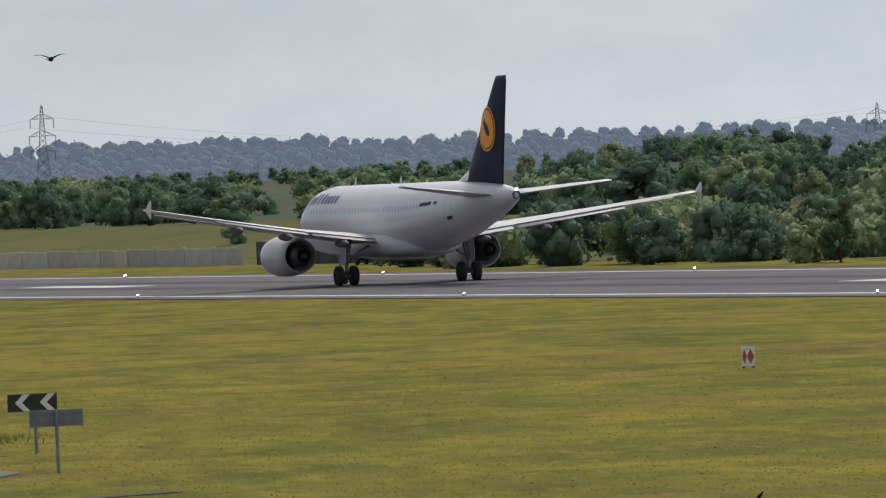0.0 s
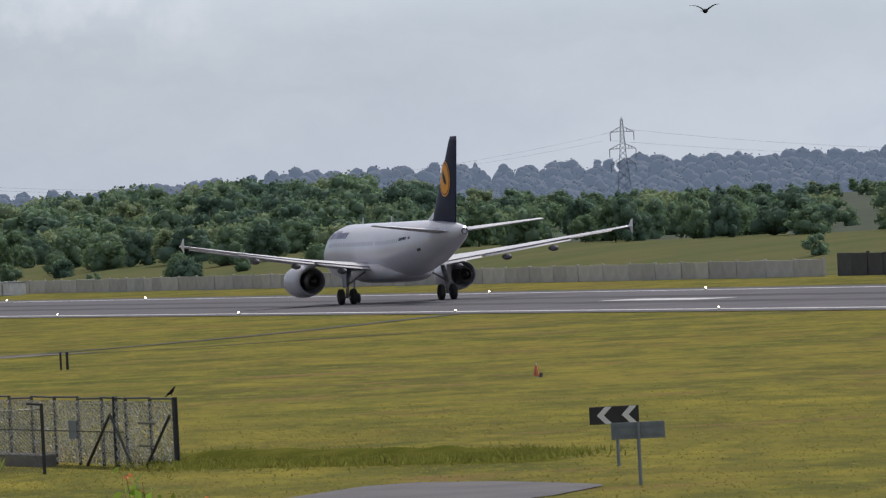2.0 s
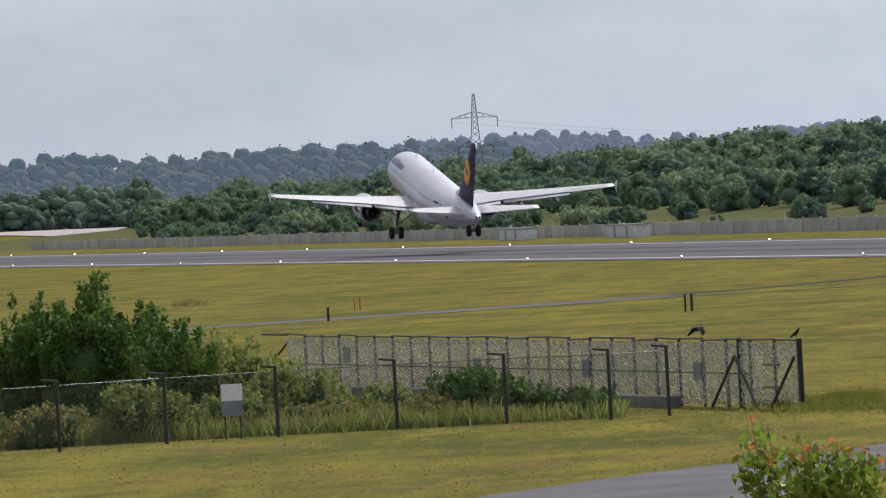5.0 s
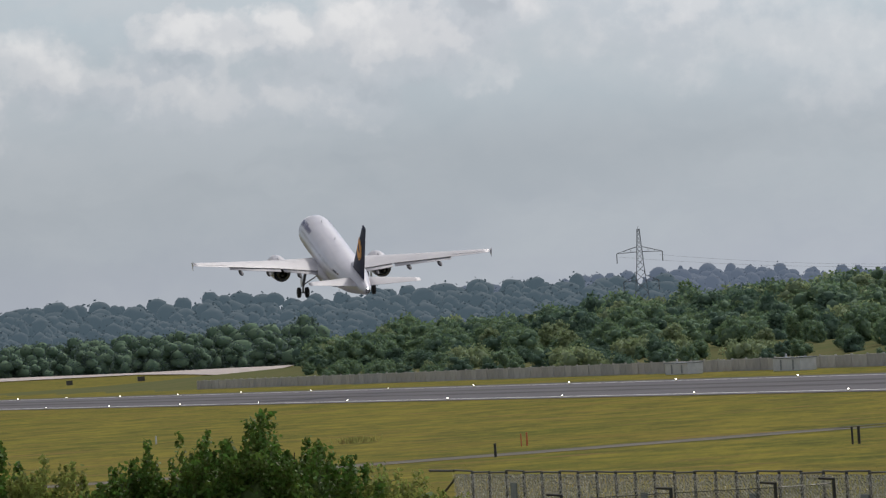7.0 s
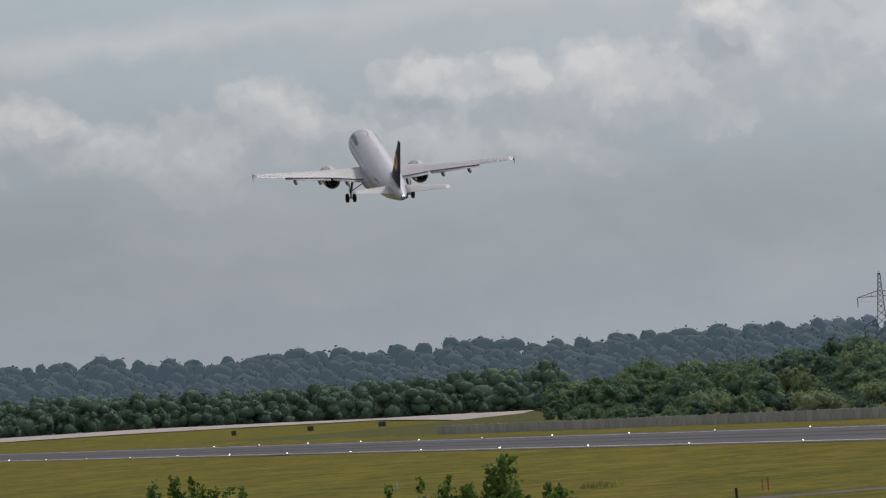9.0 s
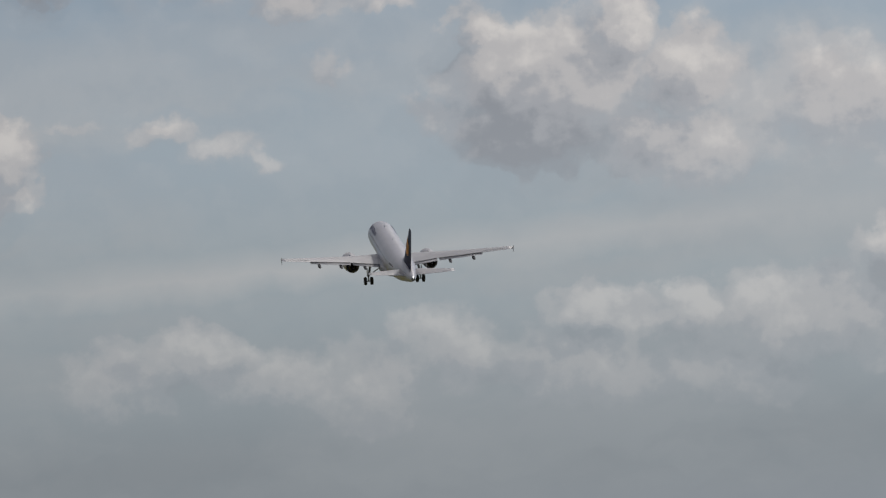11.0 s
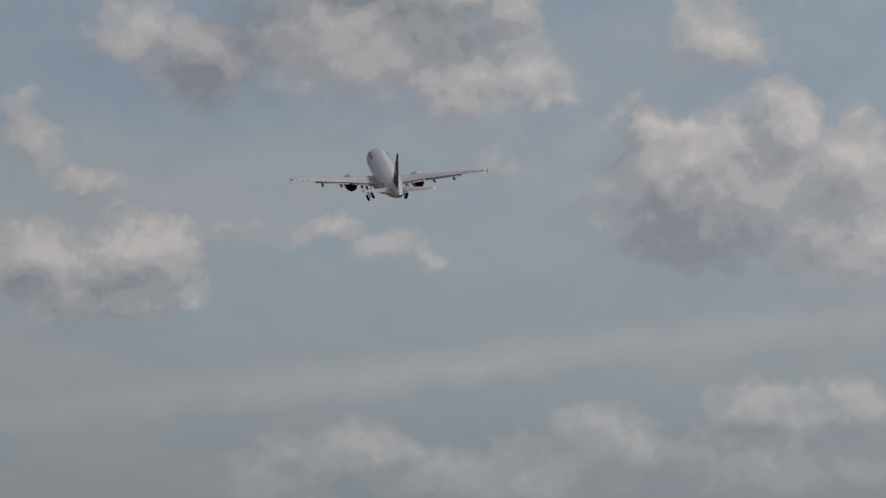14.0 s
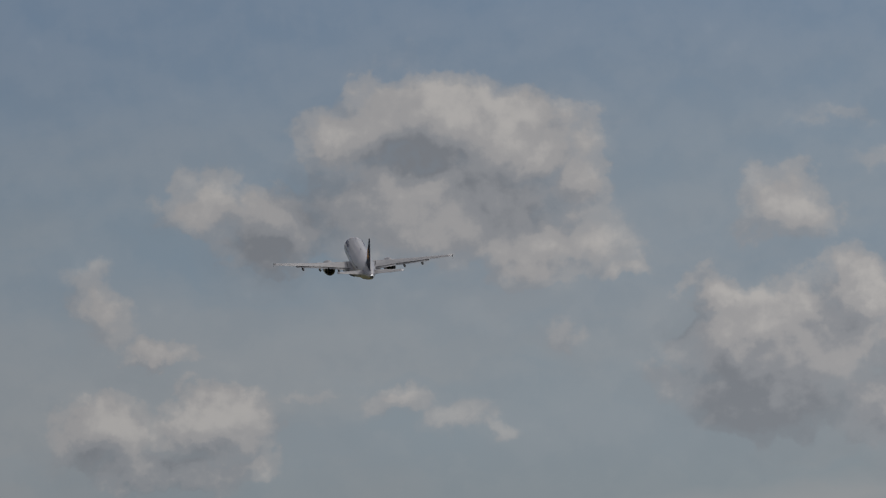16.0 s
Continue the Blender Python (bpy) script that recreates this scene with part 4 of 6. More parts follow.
def build_airliner():
    ob = thing("airliner", "white twin-jet airliner with navy tail and golden disc", "aeroplane")
    rings = []
    xs = [-19.87, -19.6, -19.3, -18.4, -17.5, -16, -14.5, -12.8, -11, -9, -7, -5.2, -3.5, 0, 4, 8, 12, 12.9, 13.8, 14.6, 15.3, 15.9, 16.5, 16.9, 17.3, 17.55, 17.7]
    for x in xs:
        rings.append([hull_at(x, 2 * math.pi * i / 32) for i in range(32)])
    hull = part("fuselage", loft(rings), M["plane_white"], ob, "glossy white fuselage", True)
    # belly fairing
    belly = []
    for x, w, z0, z1 in ((7.2, 0.9, 2.05, 2.3), (6.0, 1.9, 1.62, 2.9), (3.5, 2.35, 1.45, 3.15), (-1.5, 2.35, 1.45, 3.1), (-4.0, 1.7, 1.62, 2.7), (-5.6, 0.7, 1.95, 2.2)):
        zc, rh = (z0 + z1) / 2, (z1 - z0) / 2
        belly.append([Vector((x, w * math.copysign(abs(math.cos(a)) ** 0.7, math.cos(a)), zc + rh * math.copysign(abs(math.sin(a)) ** 0.7, math.sin(a)))) for a in (2 * math.pi * i / 24 for i in range(24))])
    part("belly_fairing", loft(belly), M["plane_grey"], ob, "light grey wing-root fairing", True)
    # tail cone outlet
    part("exhaust_outlet", revolve([(-19.80, 0.25), (-19.95, 0.235), (-19.95, 0.17), (-19.7, 0.16), (-19.69, 0.0)], (0, 0, 4.98), 16), M["steel_dark"], ob, "dark tail-cone exhaust outlet", True)
    bm = bmesh.new()
    bmesh.ops.create_uvsphere(bm, u_segments=8, v_segments=6, radius=0.09, matrix=Matrix.Translation((-19.95, 0, 5.28)))
    part("tail_lamp", bm, M["tail_lamp"], ob, "lit white tail lamp", True)
    # cabin windows, doors, airline title as plain bars, registration as bars
    for side in (1, -1):
        for i in range(38):
            x = 12.2 - i * 0.533
            if -1.3 < x < -0.8:
                continue
            th = 16 if side == 1 else 164
            w = part("cabin_window", hull_patch(x - 0.11, x + 0.11, th - 4.3, th + 4.3, 0.01, 1, 2), M["pane"], hull)
        def arc(x0, x1, a0, a1, off, mat, name, label=""):
            t0, t1 = (a0, a1) if side == 1 else (180 - a0, 180 - a1)
            return part(name, hull_patch(x0, x1, t0, t1, off, 4, 4), mat, hull, label)
        for i, (w, h) in enumerate(((0.42, 1), (0.45, 0.72), (0.3, 1), (0.3, 1), (0.45, 1), (0.45, 0.72), (0.45, 0.72), (0.4, 0.72), (0.45, 0.72))):
            x = 13.4 - i * 0.62
            arc(x - w, x, 30, 30 + 21 * h, 0.012, M["title"], "title_bar")
        for x in (13.9, -12.2):
            for x0, x1 in ((x - 0.42, x - 0.38), (x + 0.38, x + 0.42)):
                arc(x0, x1, -12, 30, 0.008, M["plane_grey"], "door_seam")
        for i in range(5):
            arc(-8.2 - i * 0.36, -8.2 - i * 0.36 + 0.26, 14, 21, 0.012, M["navy"], "registration_bar")
        arc(-10.6, -10.15, 14, 17, 0.014, M["black"], "flag_stripe")
        arc(-10.6, -10.15, 17, 20, 0.014, M["sign_red"], "flag_stripe")
        arc(-12.6, -11.9, -26, -18, 0.012, M["steel_dark"], "service_hatch")
    for x, h in ((9.5, 0.45), (1.0, 0.4)):
        bm = loft([foil((x, 0, 5.85), 0.45, 0.12, False, 6), foil((x - 0.25, 0, 5.9 + h), 0.22, 0.1, False, 6)])
        part("aerial", bm, M["plane_white"], ob)
    # wings
    for side in (1, -1):
        name = "wing"
        ys = [1.2, 2.0, 4.2, 6.4, 9, 11.5, 14, 16.2, 16.9]
        w = part(name, loft([foil((wing_le(y), side * y, wing_z(y)), wing_chord(y), 0.135 - 0.0022 * y) for y in ys]), M["wing_top"], ob, "pale grey swept wing", True)
        # flaps let down behind the trailing edge, with a dark slot before them
        for y0, y1 in ((2.1, 6.2), (6.5, 12.6)):
            secs = []
            for y in (y0, (y0 + y1) / 2, y1):
                te = wing_le(y) - wing_chord(y)
                secs.append([p + Vector((0, 0, -0.17 * max(0, (te + 0.30 - p.x)))) for p in foil((te + 0.30, side * y, wing_z(y) - 0.035), 1.12 - 0.03 * y, 0.09, True, 7)])
            part("flap", loft(secs), M["flap"], w, smooth=True)
            bm = bmesh.new()
            a, b = [], []
            for y in (y0, (y0 + y1) / 2, y1):
                te = wing_le(y) - wing_chord(y)
                a.append(bm.verts.new((te + 0.16, side * y, wing_z(y) + 0.036))), b.append(bm.verts.new((te - 0.02, side * y, wing_z(y) + 0.022)))
            for i in range(2):
                bm.faces.new((a[i], a[i + 1], b[i + 1], b[i]))
            part("flap_slot", bm, M["black"], w, "dark slot before the flap")
        # aileron seam and slats
        y0, y1 = 12.8, 16.0
        bm = bmesh.new()
        q = [(wing_le(y) - wing_chord(y) * k, side * y, wing_z(y) + 0.05 + 0.045 * (0.98 - k) * 4) for y, k in ((y0, 0.72), (y1, 0.72), (y1, 0.745), (y0, 0.745))]
        bm.faces.new([bm.verts.new(p) for p in q])
        part("aileron_seam", bm, M["black"], w)
        secs = [[p + Vector((0.22, 0, -0.14)) for p in foil((wing_le(y), side * y, wing_z(y)), wing_chord(y) * 0.17, 0.34, True, 7)] for y in (6.9, 11, 16.0)]
        part("slat", loft(secs), M["plane_grey"], w, smooth=True)
        # fairings of the flap tracks
        for y in (4.4, 8.0, 11.3):
            te = wing_le(y) - wing_chord(y)
            part("flap_fairing", revolve([(0.9, 0.02), (0.4, 0.15), (-0.5, 0.24), (-1.2, 0.2), (-1.8, 0.02)], (te + 0.2, side * y, wing_z(y) - 0.48), 10), M["fairing"], w, smooth=True)
        # tip fence
        t = (wing_le(16.9), side * 16.95, wing_z(16.9))
        secs = [foil((t[0] + dx, t[1], t[2] + dz), c, 0.08, False, 6) for dx, dz, c in ((-1.55, 0.55, 0.35), (-0.75, 0.08, 1.1), (-0.8, -0.08, 1.0), (-1.5, -0.5, 0.3))]
        part("tip_fence", loft(secs), M["plane_white"], w)
        # engine
        ex, ey, ez = -0.35, side * 5.75, 1.82
        e = part("engine", revolve([(7.0, 0.90), (7.25, 0.95), (7.42, 1.02), (7.36, 1.09), (6.6, 1.19), (5.4, 1.21), (4.0, 1.12), (3.0, 0.99), (2.98, 0.93), (4.2, 0.96), (4.3, 0.55)], (ex, ey, ez), 32), M["plane_grey"], ob, "light grey engine nacelle", True)
        part("fan", revolve([(6.3, 0.92), (6.28, 0.3), (6.6, 0.18), (6.85, 0.02)], (ex, ey, ez), 24), M["steel_dark"], e, "dark engine fan", True)
        part("core_nozzle", revolve([(4.3, 0.70), (3.2, 0.68), (2.25, 0.50), (2.24, 0.42), (2.9, 0.40), (2.9, 0.05)], (ex, ey, ez), 24), M["steel_dark"], e, "heat-stained core nozzle", True)
        part("exhaust_cone", revolve([(2.95, 0.33), (2.3, 0.26), (1.75, 0.03)], (ex, ey, ez), 16), M["steel_dark"], e, smooth=True)
        part("duct_wall", revolve([(4.35, 0.95), (4.34, 0.3)], (ex, ey, ez), 24), M["black"], e)
        secs = [foil((6.2, ey, ez + 1.0), 4.6, 0.085, False, 7), foil((4.9, ey, ez + 1.35), 5.0, 0.075, False, 7), foil((3.9, ey, wing_z(5.75)), 3.6, 0.07, False, 7)]
        part("pylon", loft(secs), M["plane_grey"], e, smooth=True)
        # tailplane
        secs = [foil((-13.6 - 3.75 * k, side * (0.5 + 5.72 * k), 5.0 + 0.62 * k), 4.0 - 2.55 * k, 0.10) for k in (0, 0.2, 0.55, 0.9, 1.0)]
        tp = part("tailplane", loft(secs), M["wing_top"], ob, "pale grey tailplane", True)
        bm = bmesh.new()
        q = [(-13.6 - 3.75 * k - (4.0 - 2.55 * k) * c, side * (0.5 + 5.72 * k), 5.0 + 0.62 * k + 0.10 - 0.06 * k) for k, c in ((0.12, 0.66), (0.96, 0.66), (0.96, 0.69), (0.12, 0.69))]
        bm.faces.new([bm.verts.new(p) for p in q])
        part("elevator_seam", bm, M["black"], tp)
    # fin
    secs = [foil((-9.2, 0, 5.55), 8.5, 0.03, False), foil((-11.4, 0, 5.95), 6.4, 0.085, False), foil((-12.4, 0, 7.0), 5.55, 0.095, False), foil((-15.45, 0, 10.2), 3.1, 0.095, False), foil((-16.7, 0, 11.5), 2.1, 0.09, False), foil((-17.05, 0, 11.8), 1.7, 0.06, False)]
    fin = part("tail_fin", loft(secs), M["navy"], ob, "dark navy tail fin", True)
    part("fin_fillet", loft([foil((-9.0, 0, 5.5), 5.5, 0.06, False), foil((-10.2, 0, 5.95), 4.2, 0.11, False), foil((-11.9, 0, 6.5), 2.1, 0.13, False)]), M["plane_white"], fin, "white fillet before the fin", True)
    # golden disc with a plain dark mark, on both sides of the fin
    for side in (1, -1):
        for r, mat, nm, off, sq in ((1.3, M["yellow"], "tail_disc", 0.0, 1.0), (1.18, M["navy"], "disc_ring", 0.006, 0.0), (1.1, M["yellow"], "disc_face", 0.012, 1.0), (0.5, M["navy"], "disc_mark", 0.018, 0.42)):
            bm = bmesh.new()
            n = 28
            vs = []
            for i in range(n):
                a = 2 * math.pi * i / n
                dx, dz = r * math.cos(a), r * math.sin(a) * (sq or 1.0)
                if nm == "disc_mark":
                    dx, dz = dx * 0.9 - dz * 0.6, dz + dx * 0.75
                x, z = -15.7 + dx, 8.8 + dz
                le, ch = lerp_table([(5.95, -11.4, 6.4), (7.0, -12.4, 5.55), (10.2, -15.45, 3.1), (11.5, -16.7, 2.1)], z)
                k = min(0.98, max(0.02, (le - x) / ch))
                t = 5 * 0.094 * (0.2969 * math.sqrt(k) - 0.126 * k - 0.3516 * k * k + 0.2843 * k ** 3 - 0.1015 * k ** 4) * ch
                vs.append(bm.verts.new((x, side * (t + 0.03 + off) if side == 1 else side * (t * 0.75 + 0.03 + off), z)))
            c = bm.verts.new((-15.7, side * (0.22 + off) if side == 1 else side * (0.17 + off), 8.8))
            for i in range(n):
                bm.faces.new((vs[i], vs[(i + 1) % n], c) if side == -1 else (vs[(i + 1) % n], vs[i], c))
            part(nm, bm, mat, fin)
    # undercarriage
    legs = []
    for side in (1, -1):
        leg = new("main_gear")
        leg.parent = ob
        leg.location = (0.0, side * 3.55, 2.75)
        bm = bmesh.new()
        o = Vector((0, side * 3.55, 2.75))
        def L(x, y, z):
            return Vector((x, side * y, z)) - o
        rod(bm, L(0.15, 3.5, 2.8), L(0, 3.8, 1.3), 0.17, 0.15, 10), rod(bm, L(0, 3.8, 1.4), L(0, 3.8, 0.5), 0.10, 0.10, 8)
        rod(bm, L(0.1, 2.3, 2.35), L(0, 3.75, 1.45), 0.07, 0.07, 6), rod(bm, L(-0.3, 3.75, 1.35), L(-0.32, 3.8, 0.75), 0.05, 0.05, 5)
        rod(bm, L(-0.05, 3.75, 1.35), L(-0.3, 3.75, 1.35), 0.05, 0.05, 5), rod(bm, L(0, 3.8, 0.72), L(-0.32, 3.8, 0.75), 0.05, 0.05, 5)
        rod(bm, L(0, 3.3, 0.56), L(0, 4.3, 0.56), 0.085, 0.085, 8)
        part("strut", bm, M["strut"], leg, "grey oleo strut with braces", True)
        bm = bmesh.new()
        box(bm, -0.55, 0.55, L(0, 3.98, 0).y - 0.02, L(0, 3.98, 0).y + 0.02, L(0, 0, 1.25).z, L(0, 0, 2.6).z, 0.02)
        part("gear_door", bm, M["plane_white"], leg, "white gear-leg door")
        for dy in (-0.46, 0.46):
            prof = [(-0.2, 0.30), (-0.21, 0.45), (-0.17, 0.55), (-0.06, 0.585), (0.06, 0.585), (0.17, 0.55), (0.21, 0.45), (0.2, 0.30)]
            bm = loft([[L(0, 0, 0.585) + Vector((r * math.cos(a), side * 3.8 + dy + x, r * math.sin(a))) for a in (2 * math.pi * i / 24 for i in range(24))] for x, r in prof])
            wh = part("tyre", bm, M["tyre"], leg, "black tyre", True)
            prof = [(-0.17, 0.29), (-0.12, 0.20), (0.12, 0.20), (0.17, 0.29)]
            bm = loft([[L(0, 0, 0.585) + Vector((r * math.cos(a), side * 3.8 + dy + x, r * math.sin(a))) for a in (2 * math.pi * i / 16 for i in range(16))] for x, r in prof])
            part("rim", bm, M["strut"], wh, smooth=True)
        legs.append((leg, side))
    nose = new("nose_gear")
    nose.parent = ob
    nose.location = (12.64, 0, 2.2)
    bm = bmesh.new()
    rod(bm, (0.1, 0, 0.1), (0, 0, -1.85), 0.1, 0.08, 8), rod(bm, (0.9, 0, -0.1), (0.02, 0, -1.1), 0.05, 0.05, 6), rod(bm, (0, -0.3, -1.82), (0, 0.3, -1.82), 0.06, 0.06, 6)
    part("strut", bm, M["strut"], nose)
    for dy in (-0.25, 0.25):
        prof = [(-0.11, 0.2), (-0.11, 0.32), (-0.05, 0.38), (0.05, 0.38), (0.11, 0.32), (0.11, 0.2)]
        part("tyre", loft([[Vector((r * math.cos(a), dy + x, -1.82 + r * math.sin(a))) for a in (2 * math.pi * i / 20 for i in range(20))] for x, r in prof]), M["tyre"], nose, smooth=True)
    return ob, legs, nose


airliner, gear_legs, nose_gear = build_airliner()


# ---- runway lamps ----
def build_lamp():
    ob = thing("runway_lamp", "lit white runway edge lamp in the grass verge", "lamp", group="runway edge lamps")
    bm = bmesh.new()
    rod(bm, (0, 0, -0.05), (0, 0, 0.12), 0.10, 0.07, 10), rod(bm, (0, 0, 0.12), (0, 0, 0.16), 0.11, 0.11, 10)
    part("base", bm, M["lamp_body"], ob)
    bm = bmesh.new()
    bmesh.ops.create_uvsphere(bm, u_segments=10, v_segments=7, radius=0.075, matrix=Matrix.Translation((0, 0, 0.2)))
    part("glass", bm, M["lamp_glass"], ob, "glowing lamp glass", True)
    return ob


lamp = build_lamp()
lamp.matrix_basis = Matrix.Translation(at(151.2, 1061 + 60.13 * 8, 0.02))
for k in range(-7, 14):
    copy_thing(lamp, Matrix.Translation(at(151.2, 1061 - 60.13 * k, 0.02)) @ Matrix.Diagonal((0.8, 0.8, 0.7, 1)))
for k in range(-8, 13):
    copy_thing(lamp, Matrix.Translation(at(185.3, 1061 - 60.13 * k, 0.02)) @ Matrix.Diagonal((1.0, 1.0, 0.85, 1)))


# ---- wall and huts beyond the runway ----
def build_wall(name, lat, s0, s1, height, mat, label, pitch=3.0):
    ob = thing(name, label, "wall")
    n = int((s1 - s0) / pitch)
    bm = bmesh.new()
    box(bm, -pitch / 2 + 0.04, pitch / 2 - 0.04, -0.06, 0.06, -0.3, height, 0.02)
    panel = bpy.data.meshes.new("panel")
    bm.to_mesh(panel)
    bm.free()
    bm = bmesh.new()
    box(bm, -0.09, 0.09, -0.12, 0.12, -0.3, height + 0.12, 0.02)
    post = bpy.data.meshes.new("post")
    bm.to_mesh(post)
    bm.free()
    panel.materials.append(mat), post.materials.append(mat)
    turn = math.atan2(ALONG.y, ALONG.x)
    for i in range(n):
        s = s0 + (i + 0.5) * pitch
        p = link_mesh("panel", panel, None, ob)
        p.matrix_basis = Matrix.Translation(at(lat, s, 0.03 * math.sin(i * 2.1))) @ Matrix.Rotation(turn + 0.01 * math.sin(i * 1.7), 4, "Z")
        if i % 2 == 0:
            q = link_mesh("post", post, None, ob)
            q.matrix_basis = Matrix.Translation(at(lat, s - pitch / 2)) @ Matrix.Rotation(turn, 4, "Z")
    return ob


build_wall("barrier_wall", 212, 699, 1467, 1.35, M["concrete"], "long low wall of weathered concrete panels", 4.0)
build_wall("screen_wall", 212.5, 641, 697, 1.75, M["concrete_dark"], "dark stained panel wall beside the runway", 4.0)


def build_hut(lat, s, length, height, label):
    ob = thing("equipment_hut", label, "hut", at(lat, s), math.atan2(ALONG.y, ALONG.x), "runway equipment huts")
    bm = bmesh.new()
    box(bm, -length / 2, length / 2, -0.9, 0.9, 0, height, 0.03)
    part("body", bm, M["white_box"], ob)
    bm = bmesh.new()
    box(bm, -length / 2 - 0.1, length / 2 + 0.1, -1.0, 1.0, height, height + 0.1, 0.02)
    part("roof", bm, M["galv"], ob)
    for dx in (-0.25, 0.2):
        bm = bmesh.new()
        box(bm, length * dx - 0.4, length * dx + 0.4, 0.9, 0.93, 0.1, height - 0.15, 0.01)
        part("door", bm, M["galv"], ob)
    bm = bmesh.new()
    rod(bm, (length * 0.3, 0, height), (length * 0.3, 0, height + 0.5), 0.12, 0.1, 8)
    part("vent", bm, M["white_box"], ob)
    return ob


build_hut(207, 1046, 13, 1.25, "long low white equipment cabinet by the wall")
build_hut(207, 985, 14, 1.35, "white steel equipment cabinet by the wall")


def build_car():
    ob = thing("parked_car", "dark blue estate car parked by the wall", "car", at(208, 656), math.atan2(ALONG.y, ALONG.x))
    prof = [(-2.2, 0.45), (-2.2, 0.95), (-1.9, 1.02), (-1.5, 1.42), (0.4, 1.45), (1.05, 0.98), (2.0, 0.85), (2.2, 0.6), (2.2, 0.4), (-2.0, 0.35)]
    part("body", loft([[Vector((x, y, z)) for x, z in prof] for y in (-0.85, 0.85)]), M["navy"], ob, "dark blue car body")
    for sd in (-1, 1):
        part("side_window", loft([[Vector((x, sd * y, z)) for x, z in ((-1.5, 1.02), (-1.3, 1.36), (0.3, 1.38), (0.8, 1.02))] for y in (0.84, 0.862)]), M["pane"], ob)
        for x in (-1.35, 1.35):
            bm = bmesh.new()
            rod(bm, (x, sd * 0.68, 0.32), (x, sd * 0.88, 0.32), 0.32, 0.32, 16)
            part("wheel", bm, M["tyre"], ob)
    # white strips added to paint the highlight on the dark body
    bm = bmesh.new()
    box(bm, -2.215, -2.195, -0.7, 0.7, 1.0, 1.1), box(bm, 0.9, 1.0, -0.7, 0.7, 1.06, 1.12)
    part("lamp_strip", bm, M["sign_white"], ob)
    return ob


build_car()


# ---- small airfield markers ----
def build_chevron_sign():
    p = Vector((7.45, 226.5, 0))
    ob = thing("chevron_sign", "black road sign with two white chevrons on grey posts", "sign", p, 0.03)
    for dx in (0.06,):
        bm = bmesh.new()
        rod(bm, (dx, 0.05, -0.3), (dx, 0.05, 1.45), 0.045, 0.045, 10)
        part("post", bm, M["galv"], ob)
    bm = bmesh.new()
    box(bm, -0.60, 0.60, -0.02, 0.02, 1.03, 1.46, 0.008)
    part("sign_plate", bm, M["sign_black"], ob, "black sign plate")
    for cx in (-0.42, 0.18):
        bm = bmesh.new()
        w = 0.17
        pts = [(cx, 1.245), (cx + 0.2, 1.45), (cx + 0.2 + w, 1.45), (cx + w, 1.245), (cx + 0.2 + w, 1.04), (cx + 0.2, 1.04)]
        top = [bm.verts.new((x, -0.026, z)) for x, z in pts]
        bm.faces.new((top[0], top[3], top[2], top[1])), bm.faces.new((top[0], top[5], top[4], top[3]))
        bmesh.ops.recalc_face_normals(bm, faces=bm.faces)
        part("chevron", bm, M["sign_white"], ob, "white chevron")
    q = Vector((7.45, 210.6, 0))
    ob = thing("direction_sign", "back of a blank grey road sign on one post", "sign", q, -0.05)
    bm = bmesh.new()
    rod(bm, (0.0, -0.06, -0.3), (0.0, -0.06, 1.42), 0.042, 0.042, 10)
    part("post", bm, M["galv"], ob)
    bm = bmesh.new()
    box(bm, -0.61, 0.60, -0.015, 0.015, 1.04, 1.42, 0.006)
    part("sign_plate", bm, M["galv"], ob, "bare grey metal back")
    for z in (1.14, 1.33):
        bm = bmesh.new()
        box(bm, -0.58, 0.57, -0.04, -0.017, z - 0.012, z + 0.012)
        part("rail", bm, M["galv"], ob)


build_chevron_sign()


def build_marker_board():
    ob = thing("marker_board", "small white folding board with red diamonds", "marker", (31.2, 284.5, 0), 0.1)
    for sgn in (-1, 1):
        secs = [[Vector((x, sgn * y, z)) for x, z in ((-0.21, 0.06), (0.21, 0.06), (0.21, 0.66), (-0.21, 0.66))] for y in (0.015, 0.035)]
        part("panel", loft(secs), M["sign_white"], ob)
    for cx, w in ((-0.12, 0.07), (0.07, 0.12)):
        bm = bmesh.new()
        bm.faces.new([bm.verts.new((cx + dx, -0.04, 0.36 + dz)) for dx, dz in ((-w, 0), (0, -0.24), (w, 0), (0, 0.24))])
        part("diamond", bm, M["sign_red"], ob, "faded red diamond")
    for cx in (-0.15, 0.15):
        bm = bmesh.new()
        box(bm, cx - 0.03, cx + 0.03, -0.03, 0.03, -0.1, 0.07)
        part("foot", bm, M["post"], ob)


build_marker_board()


def build_stub(name, where, w, h, mat, label, group="", lean=0.0):
    ob = thing(name, label, "post", where, 0.0, group)
    bm = bmesh.new()
    box(bm, -w / 2, w / 2, -w / 2, w / 2, -0.2, h, w * 0.12)
    bmesh.ops.rotate(bm, cent=(0, 0, 0), matrix=Matrix.Rotation(lean, 3, "Y"), verts=bm.verts)
    part("shaft", bm, mat, ob)
    bm = bmesh.new()
    box(bm, -w * 0.56, w * 0.56, -w * 0.56, w * 0.56, h - 0.02, h + 0.03, 0.01)
    part("cap", bm, mat, ob)
    return ob


